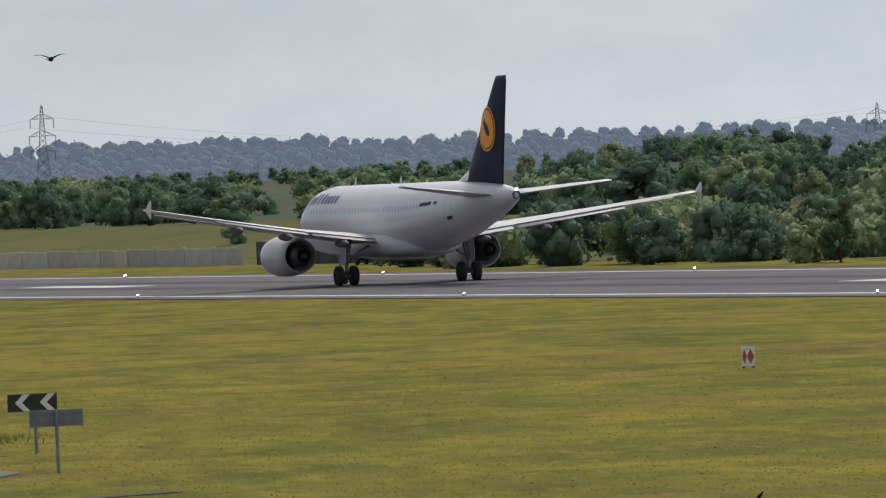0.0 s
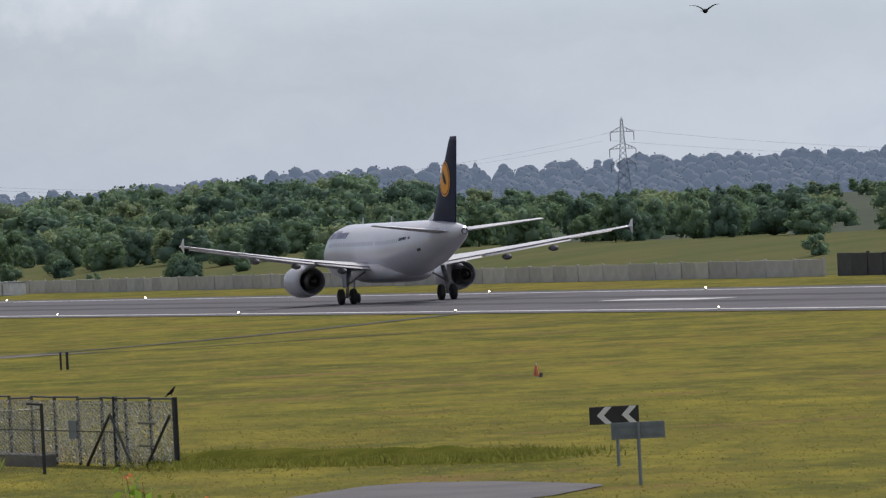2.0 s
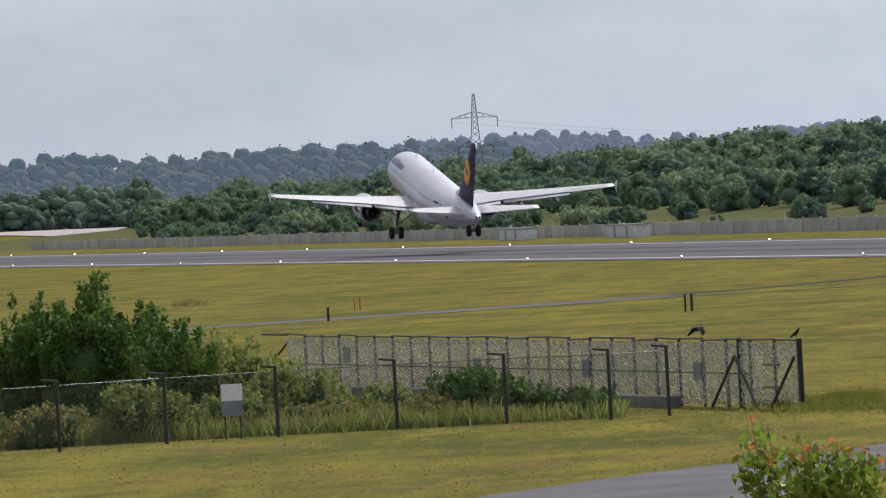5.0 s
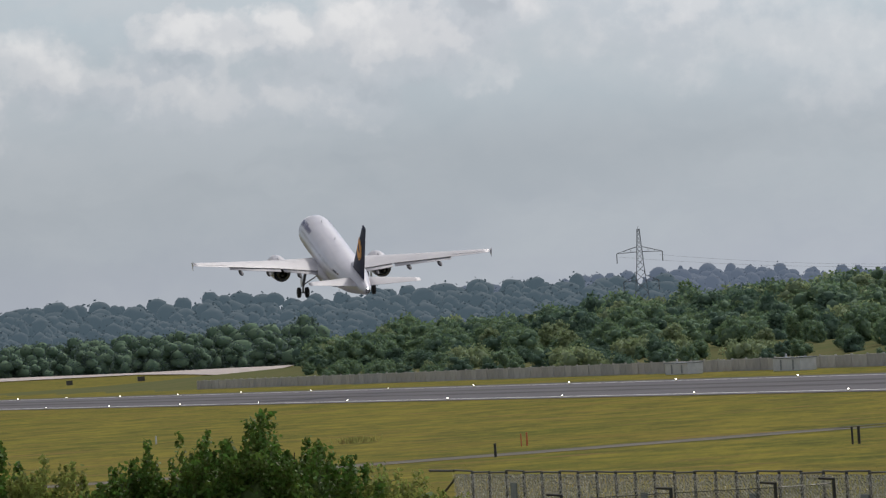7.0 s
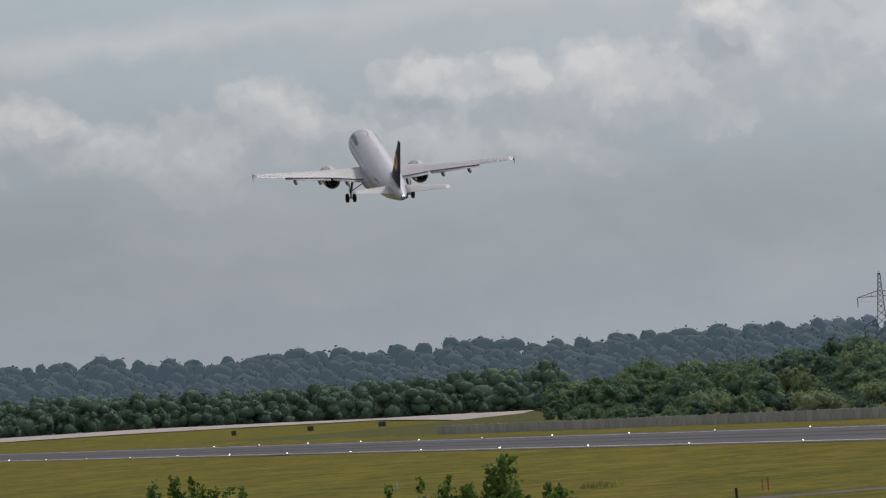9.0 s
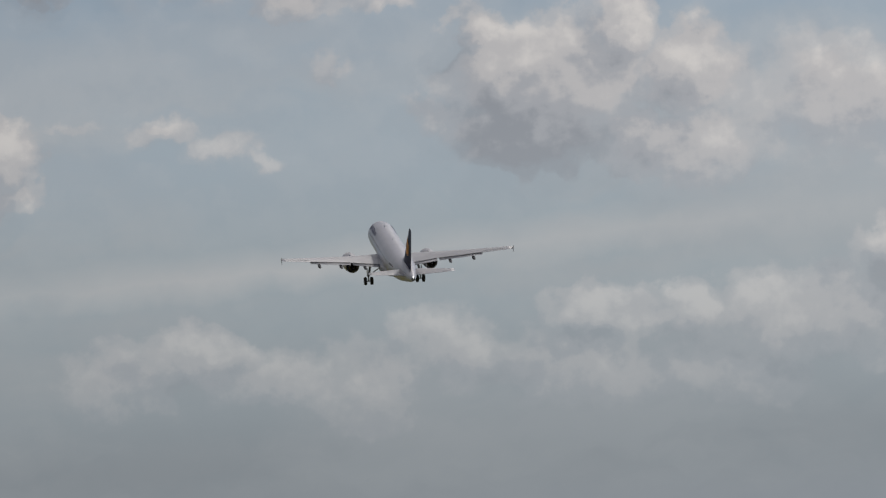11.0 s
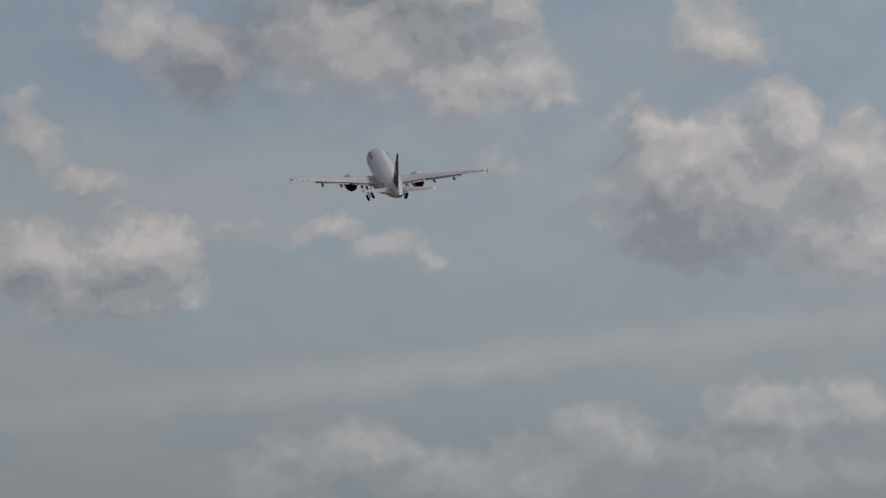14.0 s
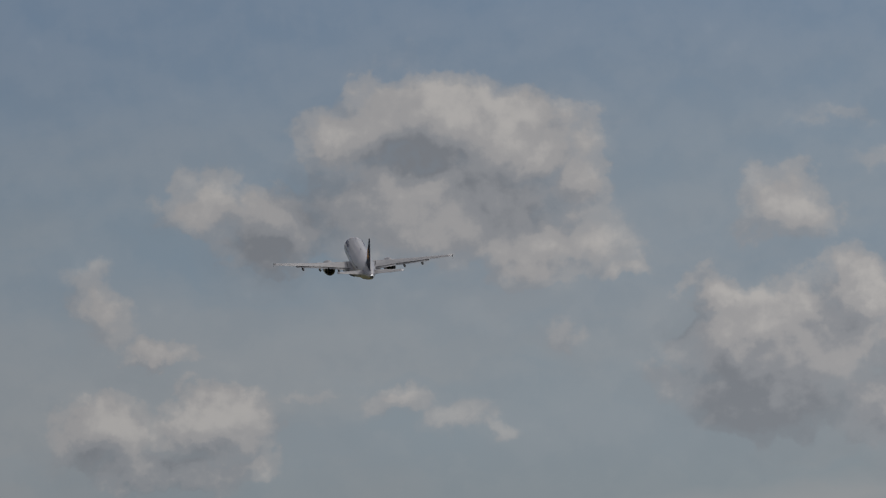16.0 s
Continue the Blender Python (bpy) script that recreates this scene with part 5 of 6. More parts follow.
build_stub("marker_post", (-11.15, 434, 0), 0.10, 0.78, M["post"], "short black marker post in the grass", "paired posts")
build_stub("marker_post", (-10.85, 434.2, 0), 0.13, 0.78, M["post"], "short black marker post in the grass", "paired posts")
build_stub("marker_post", (-29.7, 465.6, 0), 0.13, 0.66, M["post"], "short dark marker post beside the path")
build_stub("orange_marker", (-30.6, 502, 0), 0.06, 0.66, M["orange"], "thin orange marker stake in the grass")
build_stub("orange_marker", (-30.35, 503, 0), 0.09, 0.70, M["orange"], "orange marker stake in the grass")
build_stub("marker_post", (31.25, 242.5, 0), 0.16, 0.86, M["post"], "dark timber post standing in a worn patch", lean=0.02)
build_stub("white_stake", (-64, 640, 0), 0.10, 0.5, M["sign_white"], "small pale stake in the grass")


def build_ground_flag():
    ob = thing("ground_marker", "small white and orange ground marker", "marker", (8.8, 352.7, 0))
    bm = bmesh.new()
    rod(bm, (0, 0, -0.1), (-0.03, 0, 0.55), 0.03, 0.02, 6)
    part("stake", bm, M["sign_white"], ob)
    bm = bmesh.new()
    rod(bm, (-0.04, 0, 0.05), (-0.04, 0, 0.45), 0.12, 0.04, 7)
    part("cone", bm, M["orange"], ob, "orange cone body")
    bm = bmesh.new()
    rod(bm, (0.10, 0.02, 0.0), (0.16, 0.02, 0.16), 0.09, 0.05, 7)
    part("weight", bm, M["steel_dark"], ob)


build_ground_flag()
for x, y, w in ((-212, 2095, 1.6), (-252, 2150, 1.1), (-232, 2130, 1.4), (-173, 1868, 0.9), (-170, 1856, 0.8)):
    ob = thing("lamp_cabinet", "small dark airfield cabinet on the far grass", "cabinet", (x, y, 0), 0.2, "far airfield cabinets")
    bm = bmesh.new()
    box(bm, -w / 2, w / 2, -0.4, 0.4, -0.1, 0.95, 0.05)
    part("body", bm, M["steel_dark"], ob)
    bm = bmesh.new()
    box(bm, -w / 2 - 0.05, w / 2 + 0.05, -0.45, 0.45, 0.95, 1.05, 0.02)
    part("lid", bm, M["post"], ob)


# ---- chain-link fence ----
def build_chain_fence():
    ob = thing("chain_link_fence", "dark chain-link fence on cranked steel posts", "fence")
    posts = [(-34.6, 234.6), (-31.5, 236.6), (-28.5, 238.4), (-25.6, 240.2), (-22.6, 242.3), (-20.0, 244.6), (-17.2, 246.4), (-14.1, 247.2), (-11.2, 247.0), (-8.4, 245.6), (-6.9, 246.6)]
    h = 1.86
    for i, (x, y) in enumerate(posts):
        bm = bmesh.new()
        box(bm, x - 0.045, x + 0.045, y - 0.045, y + 0.045, -0.3, h, 0.01)
        p = part("post", bm, M["post"], ob, "black steel post")
        bm = bmesh.new()
        rod(bm, (x + 0.04, y, h - 0.03), (x - 0.40, y + 0.1, h + 0.015), 0.035, 0.03, 6)
        part("crank_arm", bm, M["post"], p)
    for (x0, y0), (x1, y1) in zip(posts[:-1], posts[1:]):
        a, b = Vector((x0, y0, 0)), Vector((x1, y1, 0))
        run = (b - a).length
        u = (b - a).normalized()
        bm = bmesh.new()
        verts, faces = [], []
        hm, pitch, r = 1.72, 0.105, 0.0042
        side = Vector((-u.y, u.x, 0)) * r
        k = -int(hm / pitch) - 1
        while k * pitch < run:
            for sgn in (1, -1):
                s0, s1, z0, z1 = (k * pitch, k * pitch + hm, 0.04, hm) if sgn == 1 else (k * pitch + hm, k * pitch, 0.04, hm)
                if sgn == 1:
                    if s0 < 0: z0, s0 = z0 - s0, 0.0
                    if s1 > run: z1, s1 = z1 - (s1 - run), run
                else:
                    if s1 < 0: z1, s1 = z1 + s1, 0.0
                    if s0 > run: z0, s0 = z0 + (s0 - run), run
                if z1 - z0 < 0.03:
                    continue
                p, q = a + u * s0 + Vector((0, 0, z0)), a + u * s1 + Vector((0, 0, z1))
                off = Vector((0, 0, r))
                base = len(verts)
                w = u * (r * 0.7)
                verts += [p + w + off, p - w - off, p + side, q + w + off, q - w - off, q + side]
                faces += [(base, base + 1, base + 4, base + 3), (base + 1, base + 2, base + 5, base + 4), (base + 2, base, base + 3, base + 5)]
            k += 1
        bm.free()
        raw("mesh_panel", verts, faces, M["wire"], ob)
        bm = bmesh.new()
        rod(bm, a + Vector((0, 0, hm)), b + Vector((0, 0, hm)), 0.012, 0.012, 5)
        part("top_wire", bm, M["wire"], ob)
    return ob


build_chain_fence()


def build_notice():
    ob = thing("notice_board", "blank white notice over a grey plate on the fence", "sign", (-18.3, 245.4, 0), 0.15)
    for z0, z1, mat, nm in ((1.02, 1.46, M["sign_white"], "white_plate"), (0.62, 1.01, M["galv"], "grey_plate")):
        bm = bmesh.new()
        box(bm, -0.28, 0.28, -0.015, 0.015, z0, z1, 0.006)
        part(nm, bm, mat, ob)
    for dx in (-0.2, 0.2):
        bm = bmesh.new()
        box(bm, dx - 0.02, dx + 0.02, 0.016, 0.05, -0.1, 1.4)
        part("stake", bm, M["post"], ob)


build_notice()


# ---- screened enclosure ----
def build_enclosure():
    A, B = Vector((-3.42, 245.4, 0)), Vector((-20.6, 301.5, 0))
    n, h = 25, 1.86
    u = (B - A).normalized()
    turn = math.atan2(u.y, u.x)
    pitch = (B - A).length / n
    ob = thing("screen_fence", "grey netting screen on dark steel frames, sagging and patched", "fence", A, turn)
    rs = np.random.RandomState(5)
    nets = []
    for var in range(4):
        verts, faces = [], []
        nx, nz = 44, 36
        for i in range(nx):
            for j in range(nz):
                if rs.rand() < 0.012:
                    continue
                x0, x1 = pitch * i / nx, pitch * (i + 0.96) / nx
                z0, z1 = 0.06 + (h - 0.16) * j / nz, 0.06 + (h - 0.16) * (j + 0.93) / nz
                y = 0.02 * math.sin(i * 0.9 + var) + 0.018 * math.sin(j * 1.3) + rs.uniform(-0.02, 0.02)
                t = rs.uniform(-0.012, 0.012)
                fold = 0.016 * (-1) ** (j + i // 3)
                k = len(verts)
                verts += [(x0, y + t + fold, z0), (x1, y - t + fold, z0 + rs.uniform(-0.01, 0.01)), (x1, y - t - fold, z1), (x0, y + t - fold, z1)]
                faces.append((k, k + 1, k + 2, k + 3))
        me = bpy.data.meshes.new("netting")
        me.from_pydata(verts, [], faces)
        me.materials.append(M["net"])
        nets.append(me)
    bm = bmesh.new()
    box(bm, -0.05, 0.05, -0.035, 0.035, -0.2, h, 0.008)
    post = bpy.data.meshes.new("post")
    bm.to_mesh(post)
    bm.free()
    post.materials.append(M["post"])
    bm = bmesh.new()
    rod(bm, (0, 0, 0), (pitch, 0, 0), 0.028, 0.028, 6)
    rail = bpy.data.meshes.new("rail")
    bm.to_mesh(rail)
    bm.free()
    rail.materials.append(M["post"])
    for i in range(n):
        p = link_mesh("netting", nets[i % 4], None, ob)
        p.location = (i * pitch, 0, 0)
        q = link_mesh("post", post, None, ob)
        q.location = (i * pitch, -0.04, 0)
        if i > 1:
            r = link_mesh("middle_rail", rail, None, ob)
            r.location, r.scale = (i * pitch, 0.05, h * 0.5), (1, 0.6, 0.6)
        r = link_mesh("top_rail", rail, None, ob)
        r.location, r.rotation_euler = (i * pitch, -0.03, h - 0.03 + 0.02 * math.sin(i * 1.9)), (0, 0.012 * math.sin(i * 2.3), 0)
    # stout posts with raking struts where the gate stood
    for x in (0.0, 5.7):
        bm = bmesh.new()
        box(bm, x - 0.05, x + 0.05, -0.1, 0.04, -0.2, h + 0.02, 0.015)
        part("corner_post", bm, M["post"], ob)
        for dx in (-1.3, 1.5):
            if x == 0.0 and dx < 0:
                continue
            bm = bmesh.new()
            rod(bm, (x, 0.12, h * 0.75), (x + dx * 1.6, 0.14, 0.0), 0.04, 0.04, 6)
            part("strut", bm, M["post"], ob)
    for x in (21.0, 33.5, 50.0, 9.3):
        bm = bmesh.new()
        box(bm, x, x + 0.8, 0.03, 0.06, 0.72 if x < 40 else 1.0, 1.22 if x < 40 else 1.5, 0.01)
        part("dark_plate", bm, M["galv"], ob, "dark plate on the netting")
    for z in (0.55, 1.15):
        bm = bmesh.new()
        box(bm, 1.6, 3.2, 0.05, 0.08, z, z + 0.05)
        part("pale_slat", bm, M["timber"], ob)
    bm = bmesh.new()
    rod(bm, (n * pitch, 0, h), (n * pitch + 2.4, 0.25, h + 0.02), 0.04, 0.04, 6), rod(bm, (n * pitch, 0, h * 0.85), (n * pitch + 2.0, 0.4, 0.6), 0.04, 0.04, 6)
    part("end_arm", bm, M["post"], ob)
    # timber kerb in front
    bm = bmesh.new()
    box(bm, 9.5, 46, 0.6, 1.0, -0.1, 0.34, 0.03)
    part("timber_kerb", bm, M["timber"], ob, "weathered timber kerb")


build_enclosure()


# ---- near bushes and scrub ----
def near_bush(name, where, width, height, leaf, n, mat, seed, label, count=14, low=0.12):
    """A bush of many leafy shoots that fan out from its foot."""
    rs = np.random.RandomState(seed)
    ob = thing(name, label, "bush", where, 0.0)
    shoots = int(26 * width)
    per = max(20, n // shoots)
    humps = [(rs.uniform(-0.36, 0.36) * width, rs.uniform(-0.3, 0.3) * width, rs.uniform(0.62, 1.0)) for _ in range(9)]
    pts, ends = [], []
    for i in range(shoots):
        hx, hy, hz = humps[rs.randint(9)]
        ex, ey = hx + rs.normal() * width * 0.13, hy + rs.normal() * width * 0.13
        out = min(1.0, math.hypot(ex, ey) / (width * 0.55))
        top = height * (hz * (1.0 - 0.42 * out ** 2) + rs.uniform(-0.14, 0.04))
        foot = np.array([ex * 0.3, ey * 0.3, 0.0])
        end = np.array([ex, ey, max(0.3, top)])
        ends.append(end)
        t = 0.18 + 0.82 * rs.beta(1.6, 1.0, per)
        line = foot + (end - foot) * t[:, None]
        line[:, :2] += ((end - foot)[:2] * (t * (1 - t))[:, None]) * 0.6
        pts.append(line + rs.normal(size=(per, 3)) * (0.07 * width * (1.12 - t))[:, None] * np.array([1, 1, 0.7]) + rs.normal(size=(per, 3)) * 0.035)
    v, f = leaf_quads(np.concatenate(pts), leaf, rs, 1.8, 0.25)
    link_mesh("branchwork", trunk_mesh(rs, height, 0.05, 12), None, ob)
    crown = link_mesh("leaves", np_mesh("leaves", v, f, mat), None, ob)
    # rounded cores inside the humps, coloured dark for the shade among the shoots
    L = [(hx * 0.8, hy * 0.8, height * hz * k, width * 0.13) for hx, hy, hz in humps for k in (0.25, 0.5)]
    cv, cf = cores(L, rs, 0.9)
    link_mesh("inner_foliage", np_mesh("inner_foliage", cv, cf, M["bush_shade_core"]), None, crown)
    return ob


near_bush("bush", (-21.9, 254.5, 0), 5.6, 4.6, 0.085, 34000, M["leaf_bush"], 41, "tall dense dark green bush behind the fence")
near_bush("bush", (-24.1, 255.5, 0), 4.0, 4.3, 0.085, 18000, M["leaf_bush"], 52, "dense green bush merging with its neighbour")
near_bush("bush", (-26.2, 257.0, 0), 3.8, 3.9, 0.08, 16000, M["leaf_bush"], 42, "upright green bush behind the fence")
near_bush("bush", (-28.9, 259.0, 0), 3.6, 3.8, 0.08, 14000, M["leaf_scrub"], 43, "lighter green bush behind the fence")
near_bush("bush", (-31.8, 260.5, 0), 5.2, 4.7, 0.085, 24000, M["leaf_bush"], 44, "tall glossy green bush behind the fence")
near_bush("bush", (-36.0, 261.0, 0), 5.2, 4.0, 0.085, 20000, M["leaf_bush"], 48, "broad green bush behind the fence")
near_bush("bush", (-19.7, 256.0, 0), 5.0, 3.2, 0.075, 13000, M["leaf_scrub"], 45, "fine-leaved olive green bush behind the fence")
near_bush("bush", (-17.2, 253.0, 0), 3.4, 1.9, 0.075, 8000, M["leaf_scrub"], 46, "low yellow-green scrub behind the fence")
near_bush("bush", (-12.1, 250.5, 0), 3.2, 1.6, 0.075, 7000, M["leaf_bush"], 47, "low spreading bush before the netting screen")
near_bush("bush", (-20.9, 248.4, 0), 3.2, 1.7, 0.075, 7500, M["leaf_scrub"], 49, "yellow-green scrub against the fence")
near_bush("bush", (-14.6, 251.5, 0), 2.8, 1.25, 0.09, 2600, M["leaf_scrub"], 50, "low olive scrub against the fence")
near_bush("bush", (-9.3, 249.0, 0), 2.6, 0.95, 0.09, 2200, M["leaf_bush"], 51, "low green scrub against the fence")

for k, (x, y, w, h, tone) in enumerate(((-16.4, 249.6, 2.4, 1.05, "dry_grass"), (-18.6, 249.4, 2.6, 1.35, "leaf_scrub"), (-13.2, 249.2, 2.2, 0.9, "dry_grass"), (-10.8, 249.6, 2.4, 1.15, "leaf_bush"),
                                        (-23.2, 247.2, 2.6, 1.3, "dry_grass"), (-25.6, 246.0, 2.8, 1.6, "leaf_scrub"), (-28.4, 244.6, 2.6, 1.2, "leaf_scrub"), (-31.2, 243.2, 3.0, 1.5, "dry_grass"))):
    near_bush("bush", (x, y, 0), w, h, 0.085, 2200, M[tone], 70 + k, {"dry_grass": "dry yellowish clump of weeds along the fence", "leaf_scrub": "yellow-green weeds growing through the fence", "leaf_bush": "low green bramble clump by the netting screen"}[tone])


def blades(name, label, n, spot, height, width, mat, seed, kind="stuff"):
    """Many grass blades or tufts; spot(rs, n) gives their feet."""
    rs = np.random.RandomState(seed)
    p = spot(rs, n)
    h = height * rs.uniform(0.5, 1.3, n)
    a = rs.uniform(0, 2 * np.pi, n)
    d = np.stack([np.cos(a), np.sin(a) * 0.3, np.zeros(n)], 1) * (width * rs.uniform(0.6, 1.3, n))[:, None]
    lean = np.stack([rs.normal(size=n) * 0.35 * h, rs.normal(size=n) * 0.35 * h, h], 1)
    v = np.stack([p - d / 2, p + d / 2, p + lean + d * 0.12, p + lean - d * 0.12], 1).reshape(-1, 3)
    f = np.arange(4 * n).reshape(n, 4)
    return tagged(new(name, np_mesh(name, v, f, mat)), label, "grass", kind=kind)


def spot_rect(x0, x1, y0, y1):
    def spot(rs, n):
        x, y = rs.uniform(x0, x1, n), rs.uniform(y0, y1, n)
        return np.stack([x, y, np.zeros(n) - 0.03], 1)
    return spot


def spot_field(rs, n):
    d = 170 + 330 * rs.beta(1, 1.3, n)
    t = np.radians(rs.uniform(-7.8, 7.5, n))
    x, y = -np.sin(t) * d, np.cos(t) * d
    # clumped in long low drifts
    keep = np.sin(x * 0.55 + 3 * np.sin(y * 0.043)) + np.sin(y * 0.21 + x * 0.1) + rs.normal(size=n) > 0.2
    keep &= ~((abs(x - 3) < 8) & (y < 222) & (y > 185))
    x, y = x[keep], y[keep]
    while len(x) < n:
        x, y = np.concatenate([x, x])[:n], np.concatenate([y, y + 0.7])[:n]
    return np.stack([x, y, np.zeros(n) - 0.06], 1)


blades("tall_grass", "tall dry grass and weeds between the fences", 15000, spot_rect(-36, -11.5, 247.6, 252.5), 0.58, 0.05, M["dry_grass"], 61)
blades("tall_grass", "green weeds growing along the fence", 12000, spot_rect(-36, -8.2, 247.3, 249.4), 0.42, 0.06, M["leaf_scrub"], 62)
def spot_bank(rs, n):
    k = rs.uniform(0, 1, n)
    x = -3.4 + 9.5 * k + rs.normal(size=n) * 0.8
    y = 247 - 11 * k + rs.normal(size=n) * (4.0 - 2.0 * k)
    return np.stack([x, y, np.zeros(n) + 0.12], 1)


def build_berm():
    """A low bank of long turf, darkened in colour for the ditch's shade."""
    verts, faces, nu, nv = [], [], 60, 14
    for i in range(nu + 1):
        k = i / nu
        x, y = -4.2 + 11.0 * k, 249 - 13.5 * k
        amp = 0.40 * smooth01(k * 6) * smooth01((1 - k) * 3.2)
        for j in range(nv + 1):
            v = -5 + 10 * j / nv
            z = amp * math.exp(-(v / 1.9) ** 2) * (1 + 0.35 * noise.noise(Vector((x * 0.9, v * 0.5, 1.0)))) - 0.012
            verts.append((x, y + v, z))
    for i in range(nu):
        for j in range(nv):
            a = i * (nv + 1) + j
            faces.append((a, a + nv + 1, a + nv + 2, a + 1))
    ob = raw("turf_bank", verts, faces, M["turf"], smooth=True)
    return tagged(ob, "low bank of longer green turf, coloured darker for the ditch shade", "bank", kind="structure")


build_berm()
blades("rank_grass", "longer rank grass on the turf bank", 11000, spot_bank, 0.12, 0.06, M["bank"], 68)
blades("grass_tufts", "uneven tufts in the mown grass", 30000, spot_field, 0.055, 0.16, M["tuft"], 64)


def spot_sward(rs, n):
    """Feet of the grass blades on the near ground, clear of the roads."""
    d = 168 + 150 * rs.beta(1, 1.25, n)
    t = np.radians(rs.uniform(-7.6, 8.6, n))
    x, y = -np.sin(t) * d, np.cos(t) * d
    far = np.interp(x, [p[0] for p in BEND_FAR], [p[1] for p in BEND_FAR])
    near = np.interp(x, [p[0] for p in BEND_NEAR], [p[1] for p in BEND_NEAR])
    on_road = (x > -11) & (x < 6.6) & (y < far + 0.4) & (y > np.where(x < -5.6, 0, near) - 0.2)
    y = np.where(on_road, y + 62, y)
    return np.stack([x, y, np.zeros(n) - 0.015], 1)


blades("mown_sward", "fine uneven blades of the mown grass", 55000, spot_sward, 0.036, 0.10, M["sward"], 66)


def spot_clump(rs, n):
    return np.stack([-44.7 + rs.normal(size=n) * 0.5, 570 + rs.normal(size=n) * 1.5, np.zeros(n) - 0.03], 1)


blades("dry_clump", "dry brown clump of grass in the field", 420, spot_clump, 0.34, 0.12, M["dry_grass"], 65)


def build_fore_shrub():
    rs = np.random.RandomState(9)
    ob = thing("flowering_shrub", "fresh green shrub with orange-red blooms at its tips", "bush", (-1.25, 90, 0))
    leaves = []
    v, f = leaf_quads(rs.normal(size=(9, 3)) * 0.028, 0.04, rs, 1.2)
    bloom = np_mesh("bloom", v, f, M["petal"])
    for i in range(52):
        a, r = rs.uniform(0, 6.28), 0.75 * math.sqrt(rs.rand())
        x, y = r * math.cos(a), 0.6 * r * math.sin(a)
        top = 3.5 + 0.52 * (1 - abs(x + 0.45) / 1.3) * rs.uniform(0.2, 1.0) - 0.2 * rs.rand()
        mid, end = Vector((x * 0.5, y * 0.5, top * 0.55)), Vector((x, y, top))
        bm = bmesh.new()
        rod(bm, (x * 0.15, y * 0.15, -0.1), mid, 0.014, 0.008, 5), rod(bm, mid, end, 0.007, 0.003, 4)
        stem = part("stem", bm, M["stem"], ob)
        for k in range(64):
            p = mid.lerp(end, rs.uniform(0.1, 1.0))
            leaves.append((p.x + rs.normal() * 0.07, p.y + rs.normal() * 0.07, p.z + rs.normal() * 0.05))
        if rs.rand() < 0.5:
            b = link_mesh("bloom", bloom, None, stem, "orange-red bloom")
            b.location, b.rotation_euler = end, (rs.uniform(0, 6), rs.uniform(0, 6), 0)
    v, f = leaf_quads(np.array(leaves), 0.058, rs, 1.8)
    link_mesh("foliage", np_mesh("foliage", v, f, M["leaf_fore"]), None, ob)


build_fore_shrub()


# ---- pylons ----
def build_pylon(turn, dist, top_deg, arms, label, width=4.6, facing=0.0):
    base = polar(turn, dist)
    g = ground_z(base.x, base.y)
    h = EYE[2] + dist * math.tan(radians(top_deg)) - g
    ob = thing("pylon", label, "pylon", (base.x, base.y, g), radians(turn) + facing)
    bm = bmesh.new()
    def half(z):
        k = z / h
        return width * (0.5 - 0.33 * min(1, k / 0.62)) if k < 0.62 else width * 0.17 * (1 - 0.75 * (k - 0.62) / 0.38)
    zs = [0.0]
    while zs[-1] < h * 0.95:
        zs.append(min(h * 0.98, zs[-1] + max(1.3, half(zs[-1]) * 1.7)))
    for z0, z1 in zip(zs, zs[1:]):
        a, b = half(z0), half(z1)
        for sx, sy in ((1, 1), (1, -1), (-1, 1), (-1, -1)):
            rod(bm, (sx * a, sy * a, z0), (sx * b, sy * b, z1), 0.16, 0.16, 4, False)
        for s in (1, -1):
            rod(bm, (-a, s * a, z0), (b, s * b, z1), 0.09, 0.09, 4, False), rod(bm, (a, s * a, z0), (-b, s * b, z1), 0.09, 0.09, 4, False)
    rod(bm, (0, 0, h * 0.96), (0, 0, h), 0.12, 0.05, 4)
    part("lattice_tower", bm, M["pylon"], ob)
    for z, reach in arms:
        for s in (1, -1):
            bm = bmesh.new()
            b = half(z * h)
            rod(bm, (s * b, 0, z * h), (s * reach, 0, z * h - 0.25), 0.12, 0.08, 4), rod(bm, (s * b, 0, z * h + 1.6), (s * reach, 0, z * h - 0.2), 0.12, 0.08, 4)
            for k in (0.3, 0.6):
                x = b + (reach - b) * k
                rod(bm, (s * x, 0, z * h - 0.1), (s * x, 0, z * h + 1.6 * (1 - k)), 0.07, 0.07, 4)
            arm = part("cross_arm", bm, M["pylon"], ob)
            bm = bmesh.new()
            rod(bm, (s * reach, 0, z * h - 0.2), (s * reach, 0, z * h - 3.4), 0.14, 0.14, 5)
            part("insulator", bm, M["steel_dark"], arm)
    return ob


build_pylon(-2.018, 3350, 0.544, ((0.86, 4.2), (0.70, 4.7), (0.56, 4.4)), "tall grey lattice pylon on the hazy skyline", 7.0)
build_pylon(2.695, 3000, 0.579, ((0.78, 7.3), (0.53, 5.6)), "grey lattice pylon with wide cross-arms", 7.4)
build_pylon(-7.11, 3600, 0.33, ((0.8, 4.0), (0.62, 4.4)), "distant lattice pylon among the ridge trees", 6.0)


def power_line(a, b, sag, label):
    a, b = Vector(a), Vector(b)
    bm = bmesh.new()
    last = a
    for i in range(1, 25):
        t = i / 24
        p = a.lerp(b, t) - Vector((0, 0, sag * 4 * t * (1 - t)))
        rod(bm, last, p, 0.035, 0.035, 3, False)
        last = p
    ob = part("power_line", bm, M["pylon"], None)
    return tagged(ob, label, "cable", "overhead lines")


